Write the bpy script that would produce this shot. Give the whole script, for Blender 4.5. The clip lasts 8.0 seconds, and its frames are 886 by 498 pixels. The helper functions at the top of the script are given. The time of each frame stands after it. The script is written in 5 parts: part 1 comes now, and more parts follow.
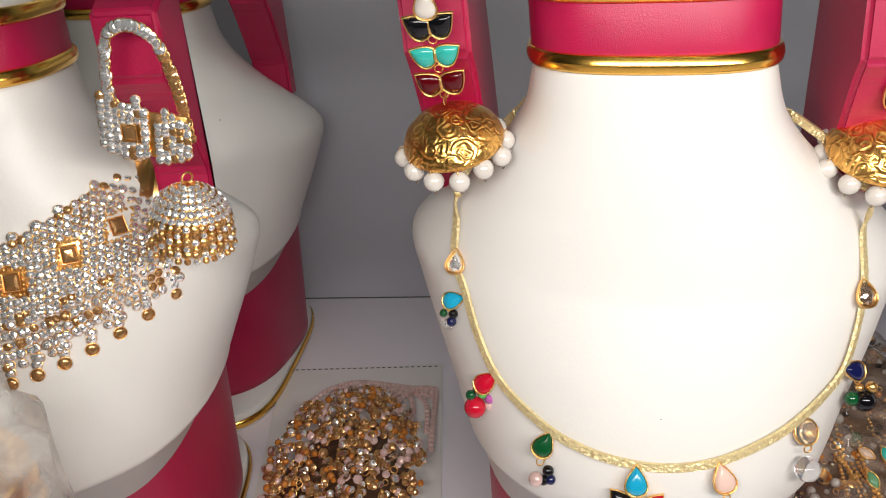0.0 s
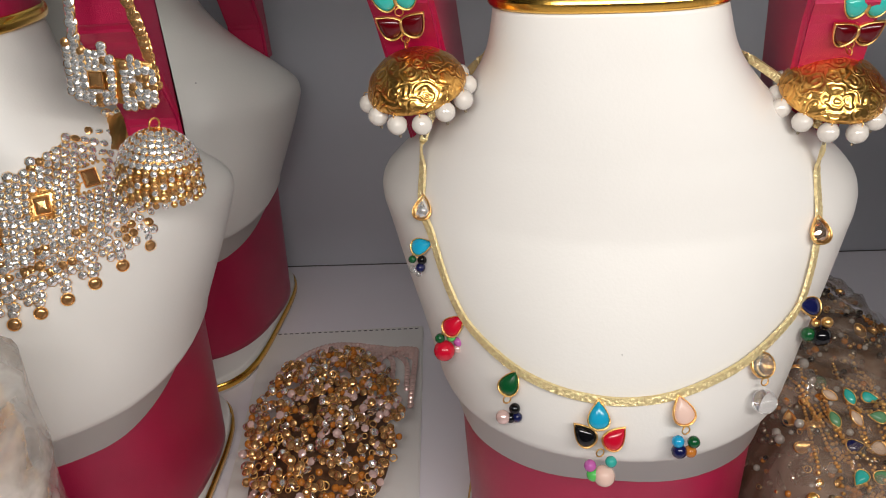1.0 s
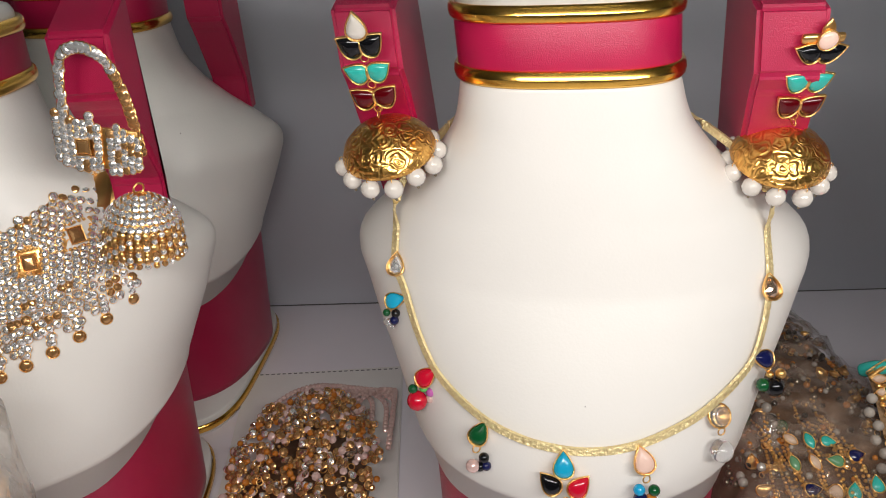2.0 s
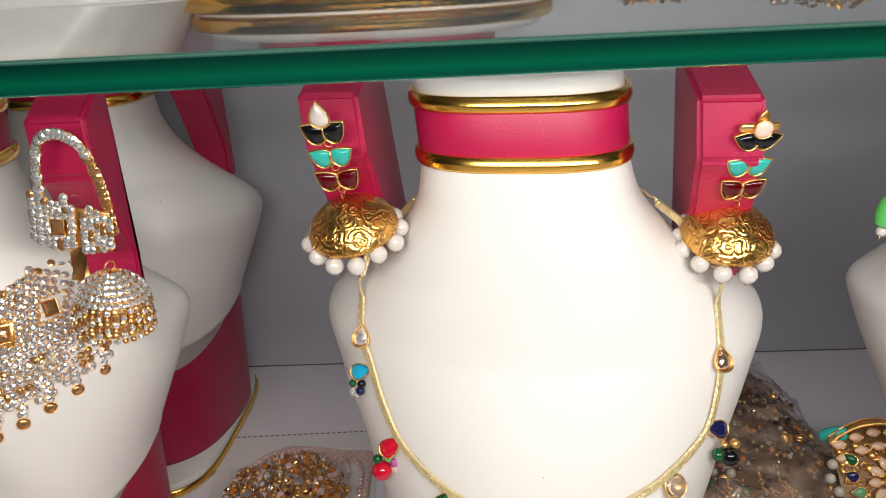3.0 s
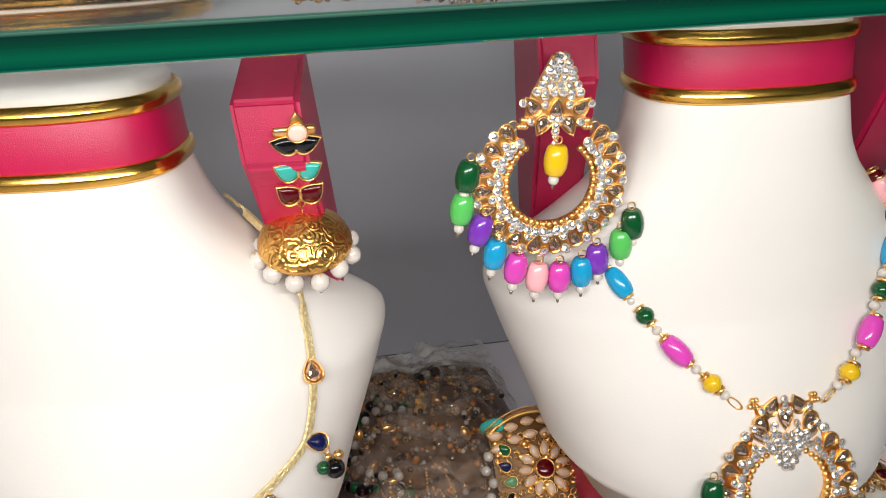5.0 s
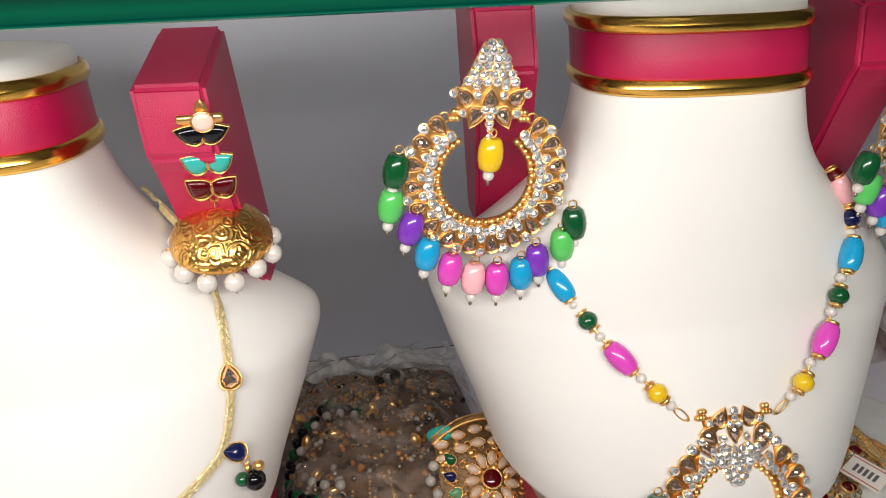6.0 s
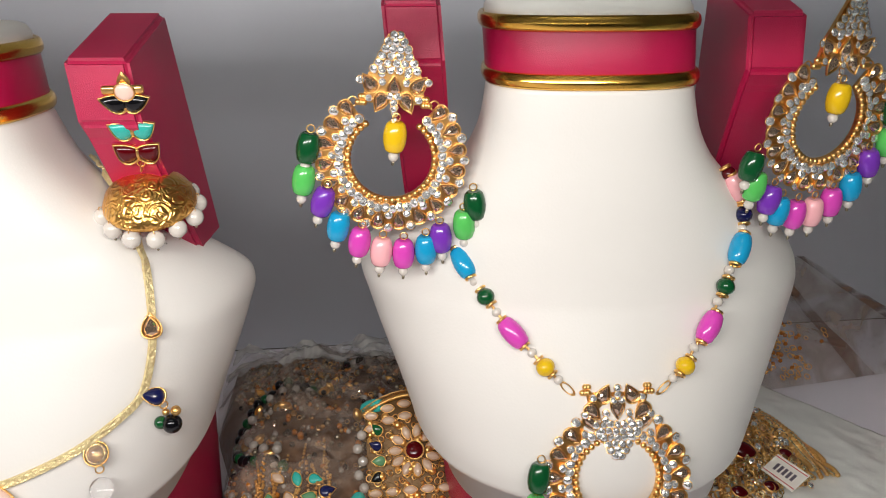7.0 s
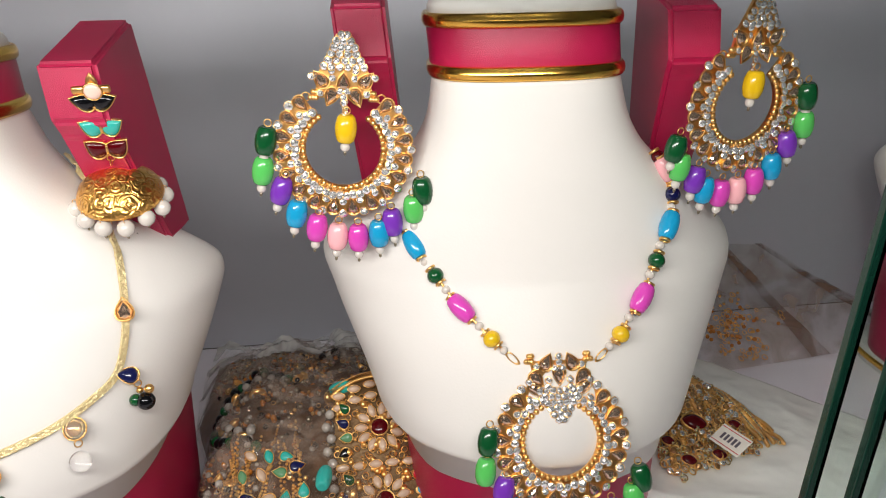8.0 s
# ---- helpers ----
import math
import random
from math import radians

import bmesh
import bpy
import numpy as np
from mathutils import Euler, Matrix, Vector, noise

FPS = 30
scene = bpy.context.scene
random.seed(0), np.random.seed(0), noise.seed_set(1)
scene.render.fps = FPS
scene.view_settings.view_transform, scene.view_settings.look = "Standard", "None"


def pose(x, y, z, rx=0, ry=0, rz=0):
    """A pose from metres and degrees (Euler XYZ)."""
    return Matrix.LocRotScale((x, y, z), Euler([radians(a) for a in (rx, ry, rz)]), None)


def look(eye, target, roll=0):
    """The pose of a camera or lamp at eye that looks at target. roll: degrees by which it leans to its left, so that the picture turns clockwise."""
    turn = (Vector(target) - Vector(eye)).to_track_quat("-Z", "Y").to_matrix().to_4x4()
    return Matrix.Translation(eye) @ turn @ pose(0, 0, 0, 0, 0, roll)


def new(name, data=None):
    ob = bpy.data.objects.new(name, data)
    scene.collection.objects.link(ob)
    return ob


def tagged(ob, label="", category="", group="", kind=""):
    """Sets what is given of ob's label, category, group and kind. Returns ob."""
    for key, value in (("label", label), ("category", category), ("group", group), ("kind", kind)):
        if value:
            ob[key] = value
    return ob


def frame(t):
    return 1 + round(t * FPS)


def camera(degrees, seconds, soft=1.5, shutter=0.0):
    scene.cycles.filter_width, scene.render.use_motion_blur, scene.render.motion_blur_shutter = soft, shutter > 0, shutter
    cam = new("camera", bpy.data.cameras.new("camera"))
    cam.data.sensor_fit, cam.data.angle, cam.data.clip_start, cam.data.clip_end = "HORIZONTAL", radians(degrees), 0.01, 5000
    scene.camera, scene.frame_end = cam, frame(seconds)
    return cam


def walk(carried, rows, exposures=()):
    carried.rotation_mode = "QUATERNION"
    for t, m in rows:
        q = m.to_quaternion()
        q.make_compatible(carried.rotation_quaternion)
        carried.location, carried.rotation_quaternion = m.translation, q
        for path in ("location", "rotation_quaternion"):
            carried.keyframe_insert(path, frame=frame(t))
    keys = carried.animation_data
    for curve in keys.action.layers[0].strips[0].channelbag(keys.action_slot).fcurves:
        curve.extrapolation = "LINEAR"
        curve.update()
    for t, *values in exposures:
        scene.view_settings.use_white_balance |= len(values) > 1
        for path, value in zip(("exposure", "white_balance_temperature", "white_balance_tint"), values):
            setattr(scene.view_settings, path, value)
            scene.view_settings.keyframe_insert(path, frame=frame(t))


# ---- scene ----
cam = camera(59.3, 8.0, soft=1.0)
# time, eye, target, roll
PATH = [
    (0, (0.018, -0.063, 0.296), (-0.084, 1.742, -0.558), -2.9),
    (0.2, (0.021, -0.067, 0.295), (-0.044, 1.758, -0.521), -2.7),
    (0.3, (0.023, -0.068, 0.294), (-0.036, 1.778, -0.473), -2.8),
    (0.5, (0.026, -0.072, 0.293), (-0.026, 1.748, -0.534), -2.9),
    (0.8, (0.027, -0.073, 0.288), (-0.047, 1.704, -0.626), -3.6),
    (1, (0.027, -0.074, 0.286), (-0.058, 1.714, -0.608), -3.5),
    (1.2, (0.028, -0.075, 0.288), (-0.075, 1.714, -0.599), -3.6),
    (2.3, (0.035, -0.083, 0.306), (0.001, 1.753, -0.488), -2.8),
    (2.5, (0.036, -0.084, 0.309), (-0.001, 1.764, -0.454), -2.6),
    (3, (0.045, -0.087, 0.313), (0.022, 1.78, -0.404), -2.7),
    (3.5, (0.064, -0.086, 0.313), (0.086, 1.773, -0.424), -2.6),
    (4, (0.107, -0.078, 0.307), (0.279, 1.766, -0.448), -2.3),
    (4.5, (0.14, -0.082, 0.309), (0.378, 1.768, -0.412), -1.2),
    (4.7, (0.1445, -0.082, 0.3085), (0.449, 1.756, -0.418), -1.5),
    (5.8, (0.159, -0.079, 0.306), (0.505, 1.746, -0.435), -3.4),
    (6, (0.173, -0.071, 0.301), (0.514, 1.756, -0.437), -1.9),
    (6.5, (0.205, -0.083, 0.291), (0.506, 1.754, -0.442), 0.0),
    (7, (0.218, -0.107, 0.294), (0.453, 1.755, -0.398), -0.2),
    (7.5, (0.226, -0.121, 0.288), (0.459, 1.746, -0.389), -0.9),
    (8, (0.231, -0.135, 0.292), (0.488, 1.731, -0.38), -1.4),
]
walk(cam, [(t, look(eye, target, roll)) for t, eye, target, roll in PATH],
     [(0.0, 0.0), (0.5, 0.0), (1.0, -0.3), (1.3, -0.3), (2.5, -0.12), (3.5, -0.03), (4.0, -0.12), (4.5, 0.02), (6.5, -0.04), (7.0, -0.08), (7.5, 0.02), (8.0, 0.03)])

# ---- light ----
world = bpy.data.worlds.new("shop_light")
scene.world = world
world.use_nodes = True
world.node_tree.nodes["Background"].inputs[0].default_value = (1.0, 0.98, 0.95, 1)
world.node_tree.nodes["Background"].inputs[1].default_value = 0.010


def area_lamp(name, size, power, colour, at, towards):
    data = bpy.data.lights.new(name, "AREA")
    data.shape, data.size, data.energy, data.color = "DISK", size, power, colour
    ob = new(name, data)
    ob.matrix_world = look(at, towards)
    return ob


# two unseen strip lamps overhead, added for fill and glints in metal and stones
for yy in (-0.5, -1.5):
    data = bpy.data.lights.new("added_fill_strip", "AREA")
    data.shape, data.size, data.size_y, data.energy, data.color = "RECTANGLE", 1.2, 0.09, 1.0, (1.0, 0.98, 0.96)
    new("added_fill_strip", data).matrix_world = look((0.1, yy, 1.9), (0.1, 0.3, 0.1))
torch = area_lamp("torch_light", 0.05, 1.76, (1.0, 0.97, 0.93), (0.120, -0.100, 0.322), (0.14, 0.3, 0.11))
torch.data.shape, torch.data.size, torch.data.size_y = "RECTANGLE", 0.44, 0.028


# ---- materials ----
def material(name, colour, rough=0.5, metal=0.0, vary=0.12, scale=60.0, bump=0.0, bump_scale=400.0, coat=0.0, trans=0.0, ior=1.45):
    m = bpy.data.materials.new(name)
    m.use_nodes = True
    nt = m.node_tree
    b = nt.nodes["Principled BSDF"]
    b.inputs["Roughness"].default_value = rough
    b.inputs["Metallic"].default_value = metal
    b.inputs["Coat Weight"].default_value = coat
    b.inputs["Coat Roughness"].default_value = 0.08
    b.inputs["Transmission Weight"].default_value = trans
    b.inputs["IOR"].default_value = ior
    tc = nt.nodes.new("ShaderNodeTexCoord")
    n1 = nt.nodes.new("ShaderNodeTexNoise")
    n1.inputs["Scale"].default_value, n1.inputs["Detail"].default_value = scale, 5
    nt.links.new(tc.outputs["Object"], n1.inputs["Vector"])
    mix = nt.nodes.new("ShaderNodeMix")
    mix.data_type = "RGBA"
    mix.inputs[6].default_value = tuple(c * (1 - vary) for c in colour) + (1,)
    mix.inputs[7].default_value = tuple(min(1, c * (1 + vary)) for c in colour) + (1,)
    nt.links.new(n1.outputs["Fac"], mix.inputs[0])
    nt.links.new(mix.outputs[2], b.inputs["Base Color"])
    if bump:
        n2 = nt.nodes.new("ShaderNodeTexNoise")
        n2.inputs["Scale"].default_value, n2.inputs["Detail"].default_value = bump_scale, 3
        nt.links.new(tc.outputs["Object"], n2.inputs["Vector"])
        bp = nt.nodes.new("ShaderNodeBump")
        bp.inputs["Strength"].default_value, bp.inputs["Distance"].default_value = bump, 0.001
        nt.links.new(n2.outputs["Fac"], bp.inputs["Height"])
        nt.links.new(bp.outputs["Normal"], b.inputs["Normal"])
    return m


WHITE = material("white_leatherette", (0.73, 0.70, 0.665), 0.38, bump=0.06, bump_scale=900, vary=0.06, scale=13)
wt = WHITE.node_tree
spots = wt.nodes.new("ShaderNodeTexVoronoi")
spots.inputs["Scale"].default_value = 34
near = wt.nodes.new("ShaderNodeMath")
near.operation, near.inputs[1].default_value = "LESS_THAN", 0.016
scuff = wt.nodes.new("ShaderNodeMix")
scuff.data_type, scuff.inputs[7].default_value = "RGBA", (0.34, 0.31, 0.30, 1)
old = wt.nodes["Principled BSDF"].inputs["Base Color"].links[0].from_socket
wt.links.new(wt.nodes["Texture Coordinate"].outputs["Object"], spots.inputs["Vector"])
wt.links.new(spots.outputs["Distance"], near.inputs[0])
wt.links.new(near.outputs[0], scuff.inputs[0])
wt.links.new(old, scuff.inputs[6])
wt.links.new(scuff.outputs[2], wt.nodes["Principled BSDF"].inputs["Base Color"])
PINK = material("pink_leatherette", (0.38, 0.005, 0.052), 0.36, coat=0.22, bump=0.22, bump_scale=2600, vary=0.18)
PINK.node_tree.nodes["Principled BSDF"].inputs["Coat Roughness"].default_value = 0.42
GOLD_TRIM = material("gold_trim", (0.90, 0.52, 0.10), 0.20, 1.0, vary=0.1)
WALL = material("wall_laminate", (0.50, 0.51, 0.56), 0.45, vary=0.05, scale=8)
FLOOR = material("floor_laminate", (0.80, 0.755, 0.81), 0.4, vary=0.05, scale=12)
GLASS_EDGE = material("glass_edge", (0.0, 0.045, 0.022), 0.10, vary=0.6, scale=14)
gt = GLASS_EDGE.node_tree
# the edge's inner reflections, painted as lighter and darker green lines by height
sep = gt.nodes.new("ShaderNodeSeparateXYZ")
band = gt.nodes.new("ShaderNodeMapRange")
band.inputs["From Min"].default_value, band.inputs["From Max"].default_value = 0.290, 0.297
glint_ramp = gt.nodes.new("ShaderNodeValToRGB")
glint_ramp.color_ramp.elements[0].color = (0.006, 0.10, 0.065, 1)
glint_ramp.color_ramp.elements[1].color = (0.05, 0.12, 0.09, 1)
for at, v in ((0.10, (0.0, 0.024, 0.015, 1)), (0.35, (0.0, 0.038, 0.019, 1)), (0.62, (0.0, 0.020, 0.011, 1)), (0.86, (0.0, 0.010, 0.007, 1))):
    glint_ramp.color_ramp.elements.new(at).color = v
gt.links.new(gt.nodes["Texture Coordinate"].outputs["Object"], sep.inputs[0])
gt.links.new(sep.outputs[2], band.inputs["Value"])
gt.links.new(band.outputs[0], glint_ramp.inputs[0])
gt.links.new(glint_ramp.outputs[0], gt.nodes["Principled BSDF"].inputs["Base Color"])
GLASS = material("clear_glass", (0.9, 1.0, 0.96), 0.02, trans=1.0, vary=0.0)
DOOR_EDGE = material("door_glass_edge", (0.003, 0.024, 0.015), 0.2, vary=0.5, scale=20)
DARK = material("dark_line", (0.10, 0.09, 0.09), 0.6)


# ---- building helpers ----
def part(name, bm, mat, parent=None, label="", smooth=True):
    me = bpy.data.meshes.new(name)
    bm.normal_update()
    bm.to_mesh(me)
    bm.free()
    for m in (mat if isinstance(mat, (list, tuple)) else [mat]):
        me.materials.append(m)
    if smooth:
        me.shade_smooth()
    ob = new(name, me)
    if parent is not None:
        ob.parent = parent
    if label:
        tagged(ob, label)
    return ob


def box(x0, x1, y0, y1, z0, z1, bevel=0.0, seg=2):
    bm = bmesh.new()
    bmesh.ops.create_cube(bm, size=1, matrix=Matrix.LocRotScale(((x0 + x1) / 2, (y0 + y1) / 2, (z0 + z1) / 2), None, (x1 - x0, y1 - y0, z1 - z0)))
    if bevel:
        bmesh.ops.bevel(bm, geom=bm.edges[:], offset=bevel, segments=seg, affect="EDGES", profile=0.5)
    return bm


def interp(table, z):
    """A smooth curve through the rows of a table, by its first column."""
    z = max(table[0][0], min(table[-1][0], z))
    k = max(i for i in range(len(table) - 1) if table[i][0] <= z)
    p1, p2 = table[k], table[k + 1]
    p0, p3 = table[max(k - 1, 0)], table[min(k + 2, len(table) - 1)]
    h = p2[0] - p1[0]
    u = (z - p1[0]) / h
    out = []
    for c in range(1, len(p1)):
        m1 = (p2[c] - p0[c]) / (p2[0] - p0[0]) * h
        m2 = (p3[c] - p1[c]) / (p3[0] - p1[0]) * h
        out.append((2 * u ** 3 - 3 * u ** 2 + 1) * p1[c] + (u ** 3 - 2 * u ** 2 + u) * m1 + (3 * u ** 2 - 2 * u ** 3) * p2[c] + (u ** 3 - u ** 2) * m2)
    return out


def ring(w, yf, yb, power, n, mid=None):
    """A rounded outline in plan: half width w, from yf at the front to yb at the back, widest at mid."""
    mid = (yf + yb) / 2 if mid is None else mid
    pts = []
    for i in range(n):
        a = 2 * math.pi * i / n
        c, s = math.cos(a), math.sin(a)
        x = math.copysign(abs(c) ** (2 / power), c) * w
        y = abs(s) ** (2 / power)
        pts.append((x, mid + y * (yb - mid) if s > 0 else mid - y * (mid - yf)))
    return pts


def loft(rings, cap_low=True, cap_high=True):
    bm = bmesh.new()
    vs = [[bm.verts.new(p) for p in r] for r in rings]
    n = len(vs[0])
    for a, b in zip(vs, vs[1:]):
        for i in range(n):
            bm.faces.new((a[i], a[(i + 1) % n], b[(i + 1) % n], b[i]))
    if cap_low:
        bm.faces.new(vs[0][::-1])
    if cap_high:
        bm.faces.new(vs[-1])
    return bm


# ---- structure ----
floor = tagged(part("floor", box(-0.6, 1.1, -0.15, 0.52, -0.03, 0.0), FLOOR, None, smooth=False), "pale laminate shelf floor of a jewellery display case", "floor", kind="structure")
wall_b = box(-0.8, 1.2, 0.0, 0.02, -0.03, 0.75)
bmesh.ops.transform(wall_b, matrix=pose(0.0, 0.474, 0, 0, 0, -1.4), verts=wall_b.verts)
wall_back = tagged(part("wall_back", wall_b, WALL, None, smooth=False), "pale grey laminate back wall of the display case", "wall", kind="structure")

trim_b = box(-0.8, 1.2, -0.0006, 0.004, 0.0, 0.0007)
bmesh.ops.transform(trim_b, matrix=pose(0.0, 0.474, 0, 0, 0, -1.4), verts=trim_b.verts)
tagged(part("trim", trim_b, DARK, None, smooth=False), "thin dark joint between wall and shelf floor", "trim", kind="structure")

# glass shelf above
shelf = tagged(new("glass_shelf"), "clear glass shelf with polished green edge above the busts", "shelf")
part("pane", box(-0.6, 1.1, 0.067, 0.46, 0.2902, 0.2968, 0.0), GLASS, shelf, smooth=False).visible_shadow = False
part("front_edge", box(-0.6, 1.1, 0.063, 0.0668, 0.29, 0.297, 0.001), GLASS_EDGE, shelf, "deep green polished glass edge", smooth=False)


# ---- busts ----
# height, half width, front, back (y from the middle of the neck)
BUST = [
    (0.086, 0.066, -0.057, 0.0690, 0.004),
    (0.096, 0.070, -0.0640, 0.0695, 0.007),
    (0.106, 0.0735, -0.0650, 0.0700, 0.011),
    (0.120, 0.0785, -0.0620, 0.0700, 0.017),
    (0.140, 0.0860, -0.0550, 0.0700, 0.023),
    (0.155, 0.0910, -0.0490, 0.0690, 0.027),
    (0.164, 0.0935, -0.0455, 0.0670, 0.028),
    (0.171, 0.0925, -0.0430, 0.061, 0.027),
    (0.178, 0.0875, -0.0405, 0.056, 0.023),
    (0.188, 0.0775, -0.0375, 0.052, 0.016),
    (0.198, 0.0660, -0.0345, 0.047, 0.010),
    (0.210, 0.0530, -0.0315, 0.044, 0.006),
    (0.224, 0.0430, -0.0285, 0.0425, 0.004),
    (0.240, 0.0385, -0.0265, 0.0420, 0.004),
]


def plan_power(z):
    return 2.05 + 0.7 * max(0, min(1, (z - 0.195) / 0.035))


NB = 72


def bust(m, label, lean=0.0, neck=0.0, arm=0.0, arm_x=0.0672, wide=1.0, fore=0.0, twist=0.0, slim=0.0, arm_deep=1.0):
    """A neck form on a pedestal. lean: sideways slope; neck: extra height of the neck; arm, arm_x: the earring arms' place; wide: chest width; fore: how far the neck stands forward; twist: turn of the neck in degrees; slim: how much narrower the neck is; arm_deep: depth of the earring arms."""
    top = tagged(new("necklace_bust"), label, "display bust", "necklace busts")

    def put(x, y, z, turn=twist, slim=slim, fore=fore, neck=neck):
        f = max(0.0, min(1.0, (z - 0.17) / 0.07))
        a = math.radians(turn) * f
        g = 1 - slim * f if turn or slim else 1.0
        x, y = g * (x * math.cos(a) - y * math.sin(a)), g * (x * math.sin(a) + y * math.cos(a))
        return (x + lean * max(-0.035, z - 0.195), y + fore * f, z + neck * f)

    def widened(z):
        w, yf, yb, mid = interp(BUST, z)
        return ring(w * (1 + (wide - 1) * max(0.0, min(1.0, (0.215 - z) / 0.02))), yf, yb, plan_power(z), NB, mid)

    def foot(w, yf, yb):
        # wider towards the back
        return [(x * (1 + 1.7 * y), y) for x, y in ring(w, yf, yb, 2.8, NB, 0.010)]

    column = foot(0.0650, -0.0552, 0.0790)
    # the chest ends in a rolled edge that climbs a little towards the back; below it a plain white band down to the pink
    roll = [0.0985 + 0.17 * max(0.0, y + 0.035) for x, y in column]
    drop = [0.0110 * max(0.0, min(1.0, (0.03 - y) / 0.07)) + 0.0018 for x, y in column]
    body = [[None] * NB for _ in range(82)]
    for k in range(70):
        f = (k / 69) ** 0.9
        for i in range(NB):
            z = roll[i] + (0.240 - roll[i]) * f
            x, y = widened(z)[i]
            body[12 + k][i] = put(x, y, z)
    for i in range(NB):
        px, py = widened(roll[i])[i]
        cx, cy = column[i]
        deep = min(0.012, 0.35 * math.hypot(px - cx, py - cy) + 0.004)
        for k in range(10):
            t = math.pi / 2 * (k + 1) / 10
            g = 1 - math.cos(t)
            body[11 - k][i] = put(px + (cx - px) * g, py + (cy - py) * g, roll[i] - deep * math.sin(t))
        zb = roll[i] - deep - drop[i]
        body[1][i] = put(cx, cy, zb)
        body[0][i] = put(cx * 0.97, cy * 0.97, zb)
    part("body", loft(body), WHITE, top, "smooth white leatherette neck and chest form")
    ped = []
    for k in range(25):
        f = k / 24
        ped.append([put(x, y, 0.012 + 0.122 * f) for x, y in foot(0.0600 + 0.0042 * f, -0.048 - 0.0066 * f, 0.0784)])
    part("pedestal", loft(ped), PINK, top, "crimson pink leatherette lower body")
    def band_ring(z, grow, p=2.75):
        return [put(x, y, z) for x, y in ring(0.0385 + grow, -0.0265 - grow, 0.0420 + grow, p, NB, 0.004)]

    part("neck_band", loft([band_ring(0.240, 0), band_ring(0.2415, 0.0005), band_ring(0.2625, 0.0005), band_ring(0.264, 0)]), PINK, top, "pink leatherette neck band")
    for z in (0.2425, 0.2622):
        rr = []
        for k in range(11):
            a = 2 * math.pi * k / 10
            rr.append(band_ring(z + 0.0029 * math.sin(a), 0.0006 + 0.0016 * math.cos(a)))
        part("gold_ring", loft(rr, False, False), GOLD_TRIM, top, "polished gold trim ring")
    part("neck_top", loft([band_ring(0.262, -0.0006), band_ring(0.2668, -0.0006), band_ring(0.2692, -0.0018), band_ring(0.2702, -0.004), band_ring(0.2707, -0.012), band_ring(0.2705, -0.02)]), WHITE, top, "white padded top of the neck")
    slot = box(-0.004, 0.004, -0.005, 0.0, 0.2700 + neck, 0.2716 + neck, 0.0006)
    bmesh.ops.translate(slot, verts=slot.verts, vec=(lean * 0.076, 0, 0))
    part("top_tab", slot, PINK, top, "small pink tab in the padded top")
    part("base_plate", loft([[put(x, y, z) for x, y in ring(0.061 + g, -0.068 - g, 0.092 + g, 4.0, NB)] for z, g in ((0, 0), (0.011, 0), (0.0125, -0.001))]), WHITE, top, "white base plate")
    part("base_trim", loft([[put(x, y, z) for x, y in ring(0.0615 + g, -0.0685 - g, 0.0925 + g, 4.0, NB)] for z, g in ((0.003, 0.0), (0.004, 0.001), (0.0075, 0.001), (0.0085, 0))], False, False), GOLD_TRIM, top, "gold strip round the base plate")
    arm_lift = (fore, neck) if not slim else (0.0, 0.0)
    for s in (-1, 1):
        bm = bmesh.new()
        prof = [(0.034, 0.184), (0.014, 0.277), (-0.031, 0.2645), (-0.0305, 0.243), (-0.0255, 0.2365), (-0.008, 0.205), (0.006, 0.184)]
        pts = [((y if y < 0 else y * arm_deep - 0.014 * (1 - arm_deep)) + arm, z + 0.004 * (s < 0 and z > 0.2)) for y, z in prof]
        fa = [bm.verts.new(put(s * arm_x + 0.002 - 0.0108, y, z, 0.0, 0.0, *arm_lift)) for y, z in pts]
        fb = [bm.verts.new(put(s * arm_x + 0.002 + 0.0108, y, z, 0.0, 0.0, *arm_lift)) for y, z in pts]
        n = len(prof)
        for i in range(n):
            bm.faces.new((fa[i], fa[(i + 1) % n], fb[(i + 1) % n], fb[i]))
        bm.faces.new(fa[::-1])
        bm.faces.new(fb)
        bmesh.ops.recalc_face_normals(bm, faces=bm.faces)
        bmesh.ops.bevel(bm, geom=bm.edges[:], offset=0.0017, segments=3, affect="EDGES")
        part("earring_arm", bm, PINK, top, "pink leatherette earring arm", smooth=False)
    top.matrix_world = m
    return top


BUST_A = bust(pose(0.0772, 0.2005, 0, 0, 0, -7), "white necklace bust with pink band and enamel stone necklace", -0.07, neck=0.004, arm=0.003, fore=-0.017, twist=-2, slim=0.05)
BUST_B = bust(pose(0.316, 0.196, 0, 0, 0, -6), "white necklace bust with pink band and bead pendant necklace", -0.08, 0.012, 0.025, wide=1.06, fore=-0.012)
BUST_C = bust(pose(-0.174, 0.211, 0, 0, 0, 0), "white necklace bust with pink band and crystal choker", arm_x=0.0810, wide=1.03, arm_deep=0.2)
BUST_D = bust(pose(-0.173, 0.376, -0.001, 0, 0, -4), "bare white necklace bust standing against the back wall", arm=0.030, arm_x=0.0650, arm_deep=0.4)
BUST_E = bust(pose(0.685, 0.30, 0, 0, 0, 0), "white necklace bust behind the glass partition")


